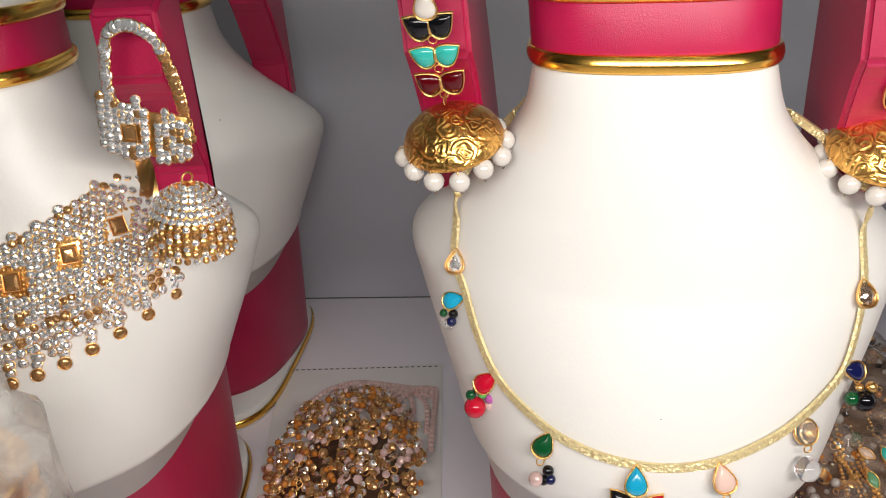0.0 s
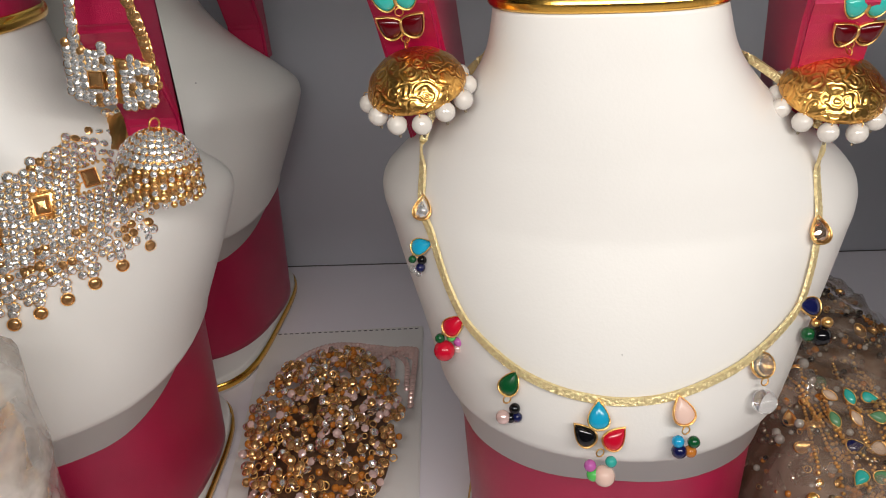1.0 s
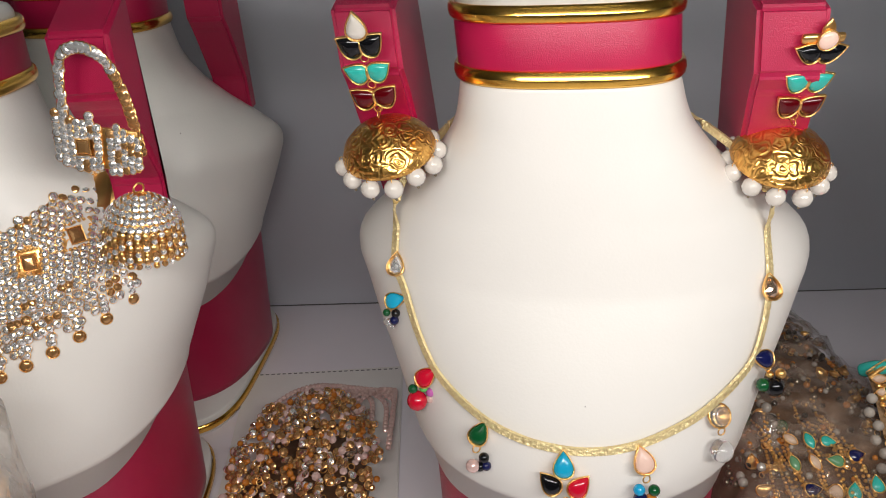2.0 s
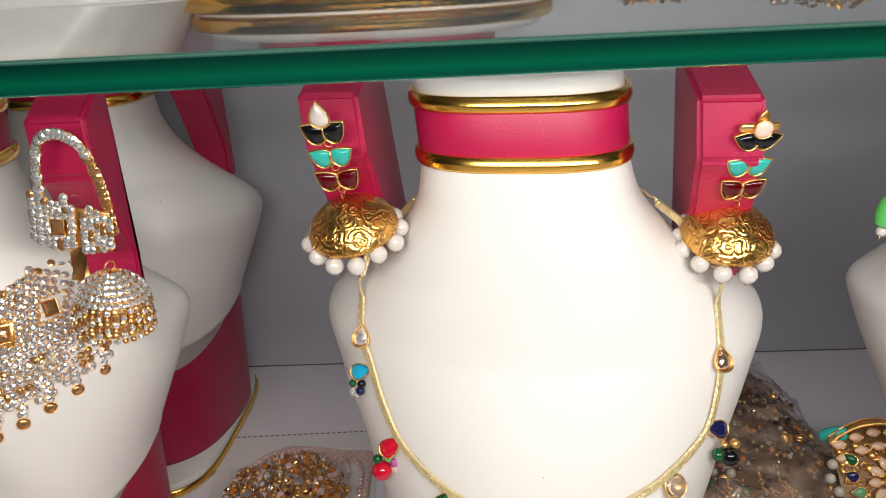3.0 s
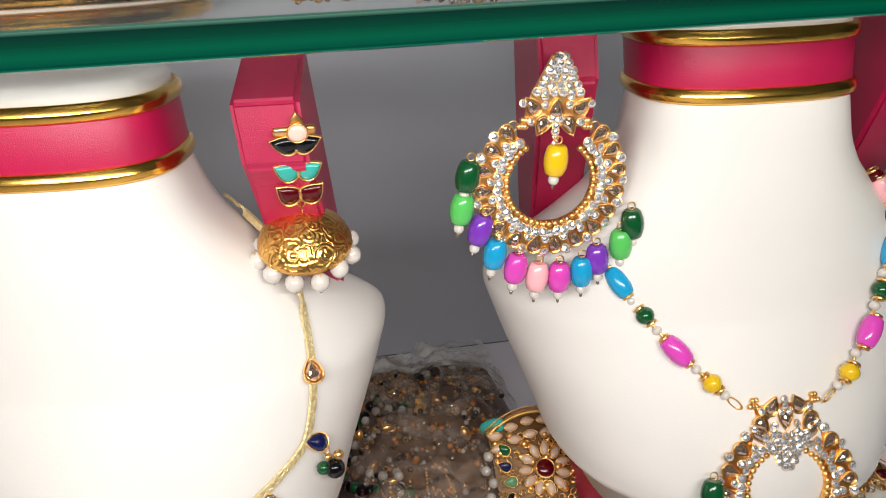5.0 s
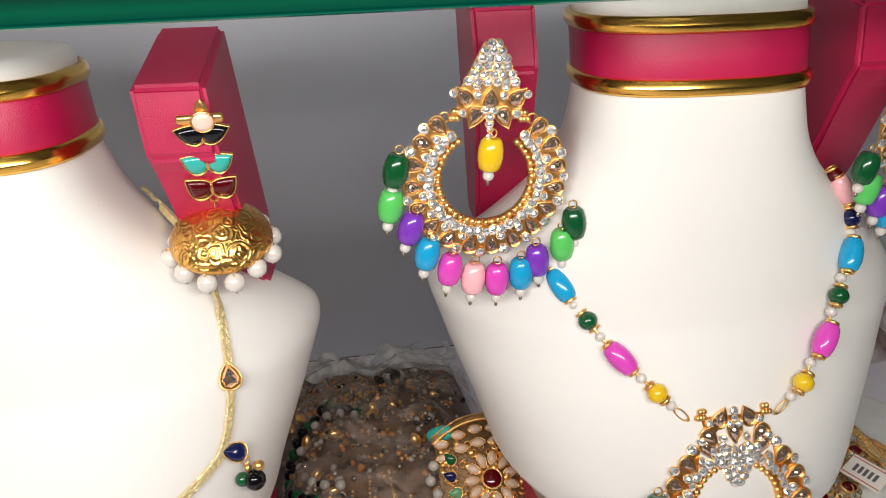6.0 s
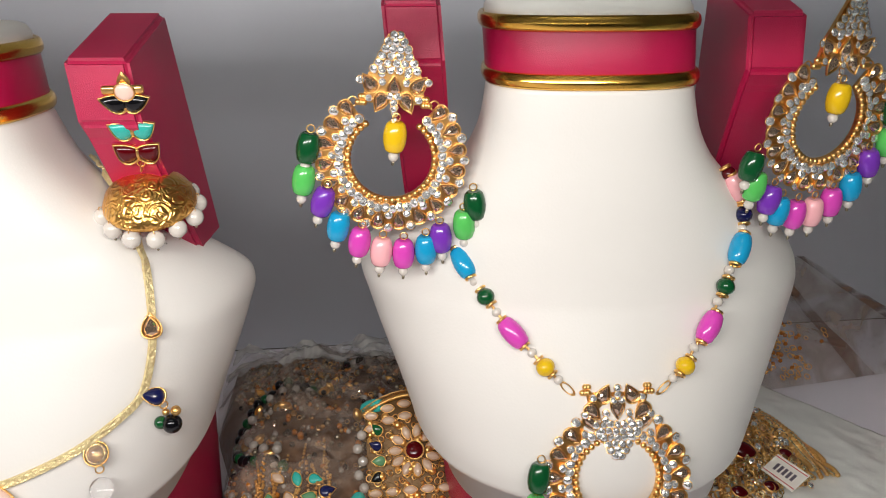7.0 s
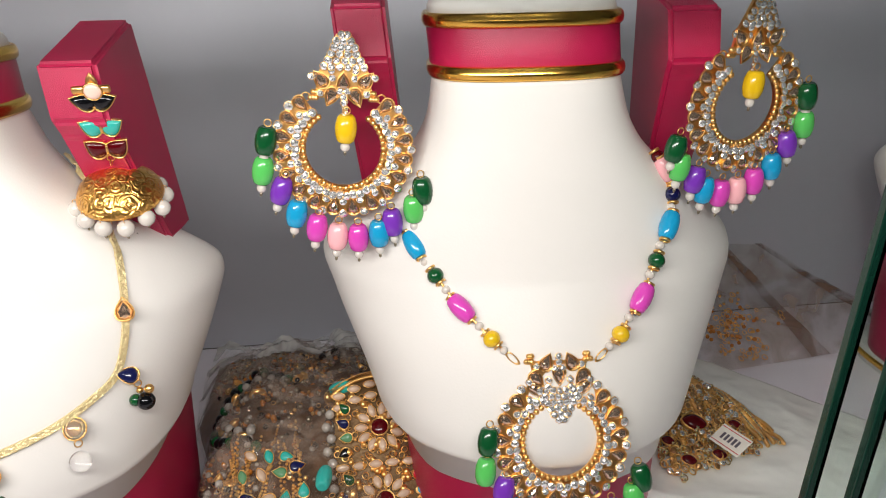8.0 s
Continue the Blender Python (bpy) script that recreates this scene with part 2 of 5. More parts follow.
# ---- jewellery materials ----
GOLD = material("gold_plate", (1.0, 0.56, 0.20), 0.30, 1.0, vary=0.15, bump=0.1, bump_scale=1500)
GOLD_CHAIN = material("gold_herringbone", (1.0, 0.67, 0.35), 0.34, 0.55, vary=0.35, scale=700, bump=1.0, bump_scale=750)
GOLD_EMBOSS = material("embossed_gold", (0.92, 0.48, 0.13), 0.28, 1.0, vary=0.2, scale=200)
SILVERY = material("dull_metal_pin", (0.35, 0.30, 0.22), 0.35, 1.0)
PEARL = material("pearl", (0.60, 0.55, 0.50), 0.18, vary=0.08, coat=1.0)
CRYSTAL = material("foil_backed_crystal", (1.0, 0.98, 0.96), 0.12, 0.80, vary=0.0, coat=0.3)
TOPAZ = material("champagne_crystal", (0.50, 0.27, 0.11), 0.16, 0.7, vary=0.3, scale=700)
KUNDAN = material("smoky_mirror_stone", (0.58, 0.41, 0.30), 0.06, 0.85, vary=0.45, scale=500, coat=0.5)
ROSE = material("rose_crystal", (0.72, 0.50, 0.46), 0.10, 0.35, vary=0.15, coat=0.5)


def enamel(name, colour, rough=0.18, vary=0.1):
    return material(name, colour, rough, coat=0.3, vary=vary, scale=250)


TURQUOISE = enamel("turquoise_blue_stone", (0.01, 0.32, 0.52))
AQUA = enamel("aqua_enamel", (0.03, 0.36, 0.31))
MAROON = material("dark_red_enamel", (0.075, 0.001, 0.003), 0.16, vary=0.1, scale=250)
RED = enamel("red_stone", (0.50, 0.005, 0.025))
BLACK = material("black_enamel", (0.004, 0.004, 0.005), 0.10, vary=0.1, scale=250)
CLEAR = material("clear_glass_bead", (0.97, 0.97, 0.97), 0.03, trans=0.92, vary=0.0, ior=1.5)
NAVY = enamel("navy_stone", (0.006, 0.008, 0.055))
BLUE = enamel("sky_blue_bead", (0.01, 0.30, 0.55))
DKGREEN = enamel("dark_green_stone", (0.004, 0.07, 0.02))
LTGREEN = enamel("light_green_bead", (0.09, 0.47, 0.10))
PURPLE = enamel("purple_bead", (0.17, 0.035, 0.40))
MAGENTA = enamel("magenta_bead", (0.62, 0.06, 0.42))
PALEPINK = enamel("pale_pink_bead", (0.85, 0.42, 0.45))
BEIGE = enamel("blush_stone", (0.72, 0.50, 0.42))
YELLOW = enamel("yellow_bead", (0.72, 0.45, 0.01))
AMBER = enamel("amber_bead", (0.45, 0.15, 0.02))
LILAC = enamel("lilac_bead", (0.45, 0.10, 0.35))
SAGE = enamel("sage_green_stone", (0.10, 0.24, 0.12))
PALE_GOLD = material("pale_gold_bead", (1.0, 0.74, 0.42), 0.25, 1.0, vary=0.15)
CREAM = enamel("cream_kundan_stone", (0.50, 0.35, 0.25), 0.22)

DULL_GOLD = material("dull_gold_mesh", (0.15, 0.085, 0.035), 0.5, 0.5, bump=0.5, bump_scale=600, vary=0.3, scale=250)
nt = GOLD_EMBOSS.node_tree
vor = nt.nodes.new("ShaderNodeTexVoronoi")
vor.feature, vor.inputs["Scale"].default_value = "F1", 175
waves = nt.nodes.new("ShaderNodeMath")
waves.operation, waves.inputs[1].default_value = "MULTIPLY", 22.0
curl = nt.nodes.new("ShaderNodeMath")
curl.operation = "SINE"
tcn = nt.nodes.new("ShaderNodeTexCoord")
wn = nt.nodes.new("ShaderNodeTexNoise")
wn.inputs["Scale"].default_value = 160
wm = nt.nodes.new("ShaderNodeMixRGB")
wm.inputs[0].default_value = 0.006
nt.links.new(tcn.outputs["Object"], wn.inputs["Vector"])
nt.links.new(tcn.outputs["Object"], wm.inputs[1])
nt.links.new(wn.outputs["Color"], wm.inputs[2])
nt.links.new(wm.outputs[0], vor.inputs["Vector"])
bn = nt.nodes.new("ShaderNodeBump")
bn.inputs["Strength"].default_value, bn.inputs["Distance"].default_value = 0.45, 0.00030
nt.links.new(vor.outputs["Distance"], waves.inputs[0])
nt.links.new(waves.outputs[0], curl.inputs[0])
nt.links.new(curl.outputs[0], bn.inputs["Height"])
nt.links.new(bn.outputs["Normal"], nt.nodes["Principled BSDF"].inputs["Normal"])


def film_plastic(name, colour, alpha, rough=0.12):
    m = material(name, colour, rough, bump=0.7, bump_scale=70, vary=0.05)
    nt = m.node_tree
    # cloudier where the film is folded
    folds = nt.nodes.new("ShaderNodeTexNoise")
    folds.inputs["Scale"].default_value, folds.inputs["Detail"].default_value, folds.inputs["Distortion"].default_value = 28, 6, 1.2
    span = nt.nodes.new("ShaderNodeMapRange")
    span.inputs["From Min"].default_value, span.inputs["From Max"].default_value = 0.38, 0.68
    span.inputs["To Min"].default_value, span.inputs["To Max"].default_value = alpha * 0.3, min(1.0, alpha * 2.1)
    nt.links.new(nt.nodes["Texture Coordinate"].outputs["Object"], folds.inputs["Vector"])
    nt.links.new(folds.outputs["Fac"], span.inputs["Value"])
    nt.links.new(span.outputs[0], nt.nodes["Principled BSDF"].inputs["Alpha"])
    return m


POLYTHENE = film_plastic("clear_polythene", (0.38, 0.28, 0.22), 0.30, 0.06)
FOLDED = film_plastic("folded_polythene", (0.22, 0.13, 0.09), 0.5, 0.12)
CLOUDY = film_plastic("cloudy_polythene", (0.75, 0.72, 0.68), 0.42, 0.16)
BAG_WHITE = material("white_plastic_bag", (0.80, 0.78, 0.74), 0.35, bump=0.6, bump_scale=45, vary=0.06)
POUCH = material("white_pouch", (0.74, 0.71, 0.69), 0.5, bump=0.3, bump_scale=60, vary=0.06, scale=30)
GREY_PEARL = material("grey_pearl", (0.36, 0.32, 0.28), 0.2, vary=0.15, coat=0.8)
TANGLE = material("brown_jewellery_jumble", (0.13, 0.066, 0.034), 0.42, bump=0.9, bump_scale=160, vary=0.85, scale=55)
PAPER = material("paper_tag", (0.75, 0.70, 0.62), 0.6)
INK = material("grey_ink", (0.12, 0.10, 0.12), 0.6)


# ---- unit shapes, shared by alike pieces ----
def tear_outline(n=20):
    pts = []
    for i in range(n):
        a = 2 * math.pi * i / n
        r = math.sin(a) * (math.sin(a / 2) ** 1.1)
        pts.append((0.42 * r * 1.15, 0.5 * math.cos(a)))
    return pts


def shape_bm(kind):
    bm = bmesh.new()
    if kind == "ball":
        bmesh.ops.create_uvsphere(bm, u_segments=14, v_segments=9, radius=0.5)
    elif kind == "barrel":
        rs = [(0.14, 0.47), (0.30, 0.50), (0.40, 0.42), (0.48, 0.2), (0.5, 0.0), (0.48, -0.2), (0.40, -0.42), (0.30, -0.50), (0.14, -0.47)]
        bm.free()
        bm = loft([[(r * math.cos(2 * math.pi * i / 16), r * math.sin(2 * math.pi * i / 16), z) for i in range(16)] for r, z in rs[::-1]])
    elif kind == "torus":
        bm.free()
        bm = bmesh.new()
        vs = [[bm.verts.new(((0.42 + 0.08 * math.cos(b)) * math.cos(a), (0.42 + 0.08 * math.cos(b)) * math.sin(a), 0.08 * math.sin(b)))
               for b in (2 * math.pi * j / 6 for j in range(6))] for a in (2 * math.pi * i / 16 for i in range(16))]
        for i in range(16):
            for j in range(6):
                bm.faces.new((vs[i][j], vs[(i + 1) % 16][j], vs[(i + 1) % 16][(j + 1) % 6], vs[i][(j + 1) % 6]))
    elif kind in ("tear", "oval", "round", "square"):
        if kind == "tear":
            out = tear_outline(16)
        elif kind == "square":
            out = [(0.5, 0.5), (-0.5, 0.5), (-0.5, -0.5), (0.5, -0.5)]
        else:
            w = 0.5 if kind == "round" else 0.3
            out = [(w * math.cos(2 * math.pi * i / 14) * abs(math.cos(2 * math.pi * i / 14)) ** (0.45 if w < 0.4 else 0.0), 0.5 * math.sin(2 * math.pi * i / 14)) for i in range(14)]
        bm.free()
        bm = loft([[(x * s, y * s, z) for x, y in out] for s, z in ((0.95, 0.0), (0.95, 0.10), (0.82, 0.2), (0.5, 0.28), (0.15, 0.30))])
    elif kind in ("tear_rim", "oval_rim", "round_rim", "square_rim"):
        k = kind[:-4]
        if k == "tear":
            out = tear_outline()
        elif k == "square":
            out = [(0.5, 0.5), (-0.5, 0.5), (-0.5, -0.5), (0.5, -0.5)]
        else:
            w = 0.5 if k == "round" else 0.3
            out = [(w * math.cos(2 * math.pi * i / 14) * abs(math.cos(2 * math.pi * i / 14)) ** (0.45 if w < 0.4 else 0.0), 0.5 * math.sin(2 * math.pi * i / 14)) for i in range(14)]
        bm.free()
        bm = loft([[(x * s, y * s, z) for x, y in out] for s, z in ((1.03, -0.06), (1.09, 0.02), (1.09, 0.12), (1.04, 0.17), (0.97, 0.16), (0.94, 0.10))], True, False)
    elif kind == "tear_cut":
        out = tear_outline(10)
        bm.free()
        tiers = ((0.95, 0.0, 0.0, 0), (0.95, 0.06, 0.0, 0), (0.60, 0.22, 0.03, 1), (0.26, 0.29, 0.05, 0))
        rows = []
        for f, z, o, half in tiers:
            rows.append([((x + out[(i + 1) % 10][0]) / 2 * f if half else x * f, ((y + out[(i + 1) % 10][1]) / 2 if half else y) * f - o, z) for i, (x, y) in enumerate(out)])
        bm = loft(rows)
        bmesh.ops.triangulate(bm, faces=[f for f in bm.faces if len(f.verts) == 4])
    elif kind == "brilliant":
        bm.free()
        bm = loft([[(r * math.cos(2 * math.pi * (i + o) / 8), r * math.sin(2 * math.pi * (i + o) / 8), z) for i in range(8)] for r, z, o in ((0.40, -0.14, 0), (0.60, -0.02, 0), (0.585, 0.06, 0), (0.52, 0.08, 0), (0.38, 0.20, 0.5), (0.17, 0.27, 0))])
    bmesh.ops.recalc_face_normals(bm, faces=bm.faces)
    return bm


FLAT = ("brilliant", "tear_cut", "square", "square_rim")
MESHES = {}


def shape(kind, mat):
    key = (kind, mat.name)
    if key not in MESHES:
        me = bpy.data.meshes.new(kind)
        bm = shape_bm(kind)
        bm.to_mesh(me)
        bm.free()
        me.materials.append(mat)
        if kind == "brilliant" and mat in (CRYSTAL, TOPAZ):
            me.materials.append(GOLD)
            for q in me.polygons:
                q.material_index = 0 if q.center.z > 0.1 else 1
        if kind not in FLAT:
            me.shade_smooth()
        MESHES[key] = me
    return MESHES[key]


def piece(name, kind, mat, parent, m, label=""):
    ob = new(name, shape(kind, mat))
    ob.parent = parent
    ob.matrix_local = m
    if label:
        tagged(ob, label)
    return ob


def facing(p, n, angle=0.0, size=(1, 1, 1)):
    """A pose at p whose z looks along n, its y up, turned by angle degrees."""
    n = Vector(n).normalized()
    up = Vector((0, 0, 1))
    y = (up - n * up.dot(n)).normalized()
    x = y.cross(n)
    m = Matrix((x, y, n)).transposed().to_4x4()
    s = size if isinstance(size, (tuple, list)) else (size, size, size)
    return Matrix.Translation(p) @ m @ pose(0, 0, 0, 0, 0, angle) @ Matrix.Diagonal((*s, 1))


class Heap:
    """Many small alike pieces, joined into one part for each material."""

    def __init__(self):
        self.v, self.f = {}, {}

    def add(self, kind, mat, m):
        me = shape(kind, mat)
        for k, slot in enumerate(me.materials):
            v, f = self.v.setdefault(slot.name, []), self.f.setdefault(slot.name, [])
            base = len(v)
            v.extend(tuple(m @ q.co) for q in me.vertices)
            f.extend(tuple(base + i for i in q.vertices) for q in me.polygons if q.material_index == k)

    def finish(self, name, parent, label="", smooth=False):
        for key in self.v:
            me = bpy.data.meshes.new(name)
            me.from_pydata(self.v[key], [], self.f[key])
            me.materials.append(bpy.data.materials[key])
            if smooth or key in (PEARL.name, GOLD.name):
                me.shade_smooth()
            ob = tagged(new(name, me), label, kind="stuff")
            ob.parent = parent


def spline(pts, count):
    pts = [Vector(p) for p in pts]
    ext = [pts[0] * 2 - pts[1]] + pts + [pts[-1] * 2 - pts[-2]]
    out = []
    segs = len(pts) - 1
    for i in range(count + 1):
        f = i / count * segs
        k = min(int(f), segs - 1)
        u = f - k
        a, b, c, d = ext[k:k + 4]
        out.append(0.5 * ((2 * b) + (c - a) * u + (2 * a - 5 * b + 4 * c - d) * u * u + (3 * b - a - 3 * c + d) * u ** 3))
    return out


def ribbon(pts, width, thick, normal_of, wobble=0.0):
    rings = []
    for i, p in enumerate(pts):
        t = (pts[min(i + 1, len(pts) - 1)] - pts[max(i - 1, 0)]).normalized()
        n = Vector(normal_of(p))
        n = (n - t * n.dot(t)).normalized()
        s = t.cross(n)
        w = width / 2 * (1 + wobble * (i % 2))
        h = thick * (1 - 0.12 * (i % 2) * (wobble > 0))
        rings.append([p + s * w, p + s * w * 0.8 + n * h, p - s * w * 0.8 + n * h, p - s * w])
    return loft(rings)


def tube(pts, radius, n=6):
    rings = []
    for i, p in enumerate(pts):
        t = (pts[min(i + 1, len(pts) - 1)] - pts[max(i - 1, 0)]).normalized()
        a = t.cross(Vector((0.3, 0.9, 0.31))).normalized()
        b = t.cross(a)
        rings.append([p + (a * math.cos(2 * math.pi * j / n) + b * math.sin(2 * math.pi * j / n)) * radius for j in range(n)])
    return loft(rings)


def chest_y(x, z):
    """Front of a bust at x, z, in the bust's own space."""
    w, yf, yb, mid = interp(BUST, z)
    p = plan_power(z)
    r = max(0.0, 1 - min(1.0, abs(x) / w) ** p)
    return mid - (mid - yf) * r ** (1 / p)


def chest_n(x, z):
    e = 0.001
    return Vector(((chest_y(x + e, z) - chest_y(x - e, z)) / (2 * e), -1.0, (chest_y(x, z + e) - chest_y(x, z - e)) / (2 * e))).normalized()


# ---- enamel stone necklace on the first bust ----
def gem(parent, m, size, form, mat, label, width=1.0):
    cut = form == "tear" and mat in (KUNDAN, CRYSTAL)
    ob = piece("stone", "tear_cut" if cut else form, mat, parent, m @ Matrix.Diagonal((size * width, size, size * 0.8, 1)), label)
    rim = new("setting", shape(form + "_rim", GOLD))
    rim.parent = ob
    if cut:
        rim.scale = (1.10, 1.08, 1.0)
    return ob


def bead_cluster(parent, p, beads):
    """A jump ring with small beads hanging below p: (right, down, diameter, material) in millimetres."""
    piece("jump_ring", "torus", GOLD, parent, Matrix.Translation(p + Vector((0, -0.001, -0.001))) @ pose(0, 0, 0, 80, 0, 20) @ Matrix.Scale(0.0034, 4))
    for dx, dz, d, mat in beads:
        q = p + Vector((dx * 0.001, -0.0015 - 0.0002 * d, -dz * 0.001))
        piece("bead", "ball", mat, parent, Matrix.Translation(q) @ Matrix.Scale(d * 0.00118, 4))
        if d > 4:
            piece("pin_end", "ball", SILVERY, parent, Matrix.Translation(q - Vector((0, 0, d * 0.00055))) @ Matrix.Scale(0.0011, 4))


A_X, A_Y, A_TURN, A_LEAN, A_FORE = 0.0772, 0.2005, math.radians(-7), -0.07, -0.017


def local_a(x):
    return x - A_X


def on_chest_a(x, z, out=0.0006):
    """The point of the first bust's chest at x, z, a little in front of it."""
    c, s = math.cos(A_TURN), math.sin(A_TURN)
    slope, xl, yl = A_LEAN * max(-0.035, z - 0.195), x - A_X, 0.0
    for _ in range(10):
        yl = chest_y(xl - slope, z) + A_FORE * max(0.0, (z - 0.17) / 0.07)
        xl = (x - A_X + s * yl) / c
    return Vector((x, A_Y + s * xl + c * yl - out - 0.0006, z))


NECK_A = tagged(new("stone_necklace"), "flat gold chain necklace with coloured enamel teardrops on the bust", "necklace")
P0 = Vector((0.079, 0.135, 0.12))
NECK_A.location = P0
CHAIN_A = [(0.0092, 0.187), (0.0080, 0.1731), (0.0112, 0.164), (0.0159, 0.1484), (0.0233, 0.1358), (0.0373, 0.1268), (0.0512, 0.1225), (0.0659, 0.1207), (0.0789, 0.1206), (0.092, 0.1222), (0.1053, 0.1255),
           (0.1171, 0.1293), (0.1290, 0.1353), (0.1375, 0.1422), (0.1418, 0.1559), (0.1430, 0.1704), (0.1420, 0.187)]
ENDS_L = [(0.0360, 0.2220, 0.222), (0.0262, 0.2060, 0.2165), (0.0155, 0.1960, 0.2085), (0.0100, 0.1890, 0.1985)]
ENDS_R = [(0.1412, 0.1715, 0.198), (0.1370, 0.1825, 0.2085), (0.1275, 0.1960, 0.2165), (0.1180, 0.2100, 0.222)]
line = spline([Vector(p) - P0 for p in ENDS_L] + [on_chest_a(x, z) - P0 for x, z in CHAIN_A] + [Vector(p) - P0 for p in ENDS_R], 260)
part("chain", ribbon(line, 0.0032, 0.0010, lambda p: chest_n(local_a(p.x + P0.x), p.z + P0.z), 0.03), GOLD_CHAIN, NECK_A, "flat textured gold chain", smooth=False)
# x, z, turn, size, form, colour, label
STONES_A = [
    (0.0082, 0.1735, 0, 7.4, "tear", CRYSTAL, "clear crystal drop"), (0.0072, 0.1585, -70, 7.6, "tear", TURQUOISE, "turquoise blue drop"),
    (0.0182, 0.1340, -45, 8.4, "tear", RED, "red drop"), (0.0372, 0.1214, -25, 8.4, "tear", DKGREEN, "dark green drop"),
    (0.0659, 0.1165, 0, 8.6, "tear", TURQUOISE, "turquoise blue drop"), (0.0610, 0.1090, 42, 8.2, "tear", BLACK, "black drop"),
    (0.0714, 0.1088, -42, 8.2, "tear", RED, "red drop"), (0.0935, 0.1178, 12, 8.8, "tear", BEIGE, "blush pink drop"),
    (0.1226, 0.1265, 0, 7.6, "round", CLEAR, "clear round crystal"), (0.1412, 0.1407, 70, 8.0, "tear", NAVY, "navy blue drop"),
    (0.1430, 0.1675, 0, 7.8, "tear", KUNDAN, "smoky crystal drop"),
]
for x, z, turn, size, form, mat, lab in STONES_A:
    gem(NECK_A, facing(on_chest_a(x, z, 0.0022) - P0, chest_n(local_a(x) * 0.5, z) + Vector((0, 0, 0.3)), turn), size * 0.00115, form, mat, lab, 1.0 if form == "tear" else 0.95)
for x, z, beads in [
    (0.0046, 0.1555, [(-1.6, 2.6, 2.6, DKGREEN), (2.0, 3.0, 3.0, BLACK), (1.2, 6.2, 3.2, NAVY), (-1.6, 6.6, 2.8, CLEAR), (0.4, 8.8, 2.0, CLEAR)]),
    (0.0145, 0.1305, [(-2.2, 3.0, 3.2, DKGREEN), (2.0, 2.6, 3.0, LTGREEN), (-0.8, 8.0, 6.8, RED), (4.6, 4.8, 3.2, LILAC), (4.2, 7.8, 3.0, ROSE)]),
    (0.0357, 0.1165, [(2.6, 4.2, 3.4, BLACK), (-1.6, 7.6, 4.4, ROSE), (1.0, 8.2, 3.2, BLACK), (3.4, 8.0, 3.2, NAVY)]),
    (0.0662, 0.1045, [(-3.4, 5.4, 3.6, LILAC), (3.6, 4.0, 3.4, AQUA), (-2.2, 9.4, 4.0, LTGREEN), (1.4, 9.6, 6.4, BEIGE)]),
    (0.0945, 0.1125, [(-2.6, 4.6, 3.6, BLUE), (2.6, 5.0, 3.6, DKGREEN), (-2.0, 8.6, 4.4, NAVY), (1.8, 9.0, 3.6, AMBER)]),
    (0.1235, 0.1220, [(0.2, 8.0, 7.2, CLEAR)]),
    (0.1445, 0.1370, [(4.4, 3.2, 3.4, GOLD), (2.6, 8.4, 6.4, BLACK), (-1.6, 7.8, 4.4, DKGREEN), (0.6, 3.6, 2.4, GOLD)]),
]:
    bead_cluster(NECK_A, on_chest_a(x, z, 0.003) - P0, beads)


# ---- dome earrings ----
def leaf_pair(parent, z, mat, size, label, spread=0.0036, turn=52):
    for s in (-1, 1):
        gem(parent, facing(Vector((s * spread, 0, z)), (0, -1, 0.05), -s * turn), size, "tear", mat, label, 1.15)
    piece("jump_ring", "torus", GOLD, parent, Matrix.Translation((0, 0.0004, z - 0.0052)) @ pose(0, 0, 0, 90) @ Matrix.Scale(0.0030, 4))
    piece("link", "ball", GOLD, parent, Matrix.Translation((0, -0.001, z - 0.0005)) @ Matrix.Diagonal((0.0014, 0.0014, 0.004, 1)))


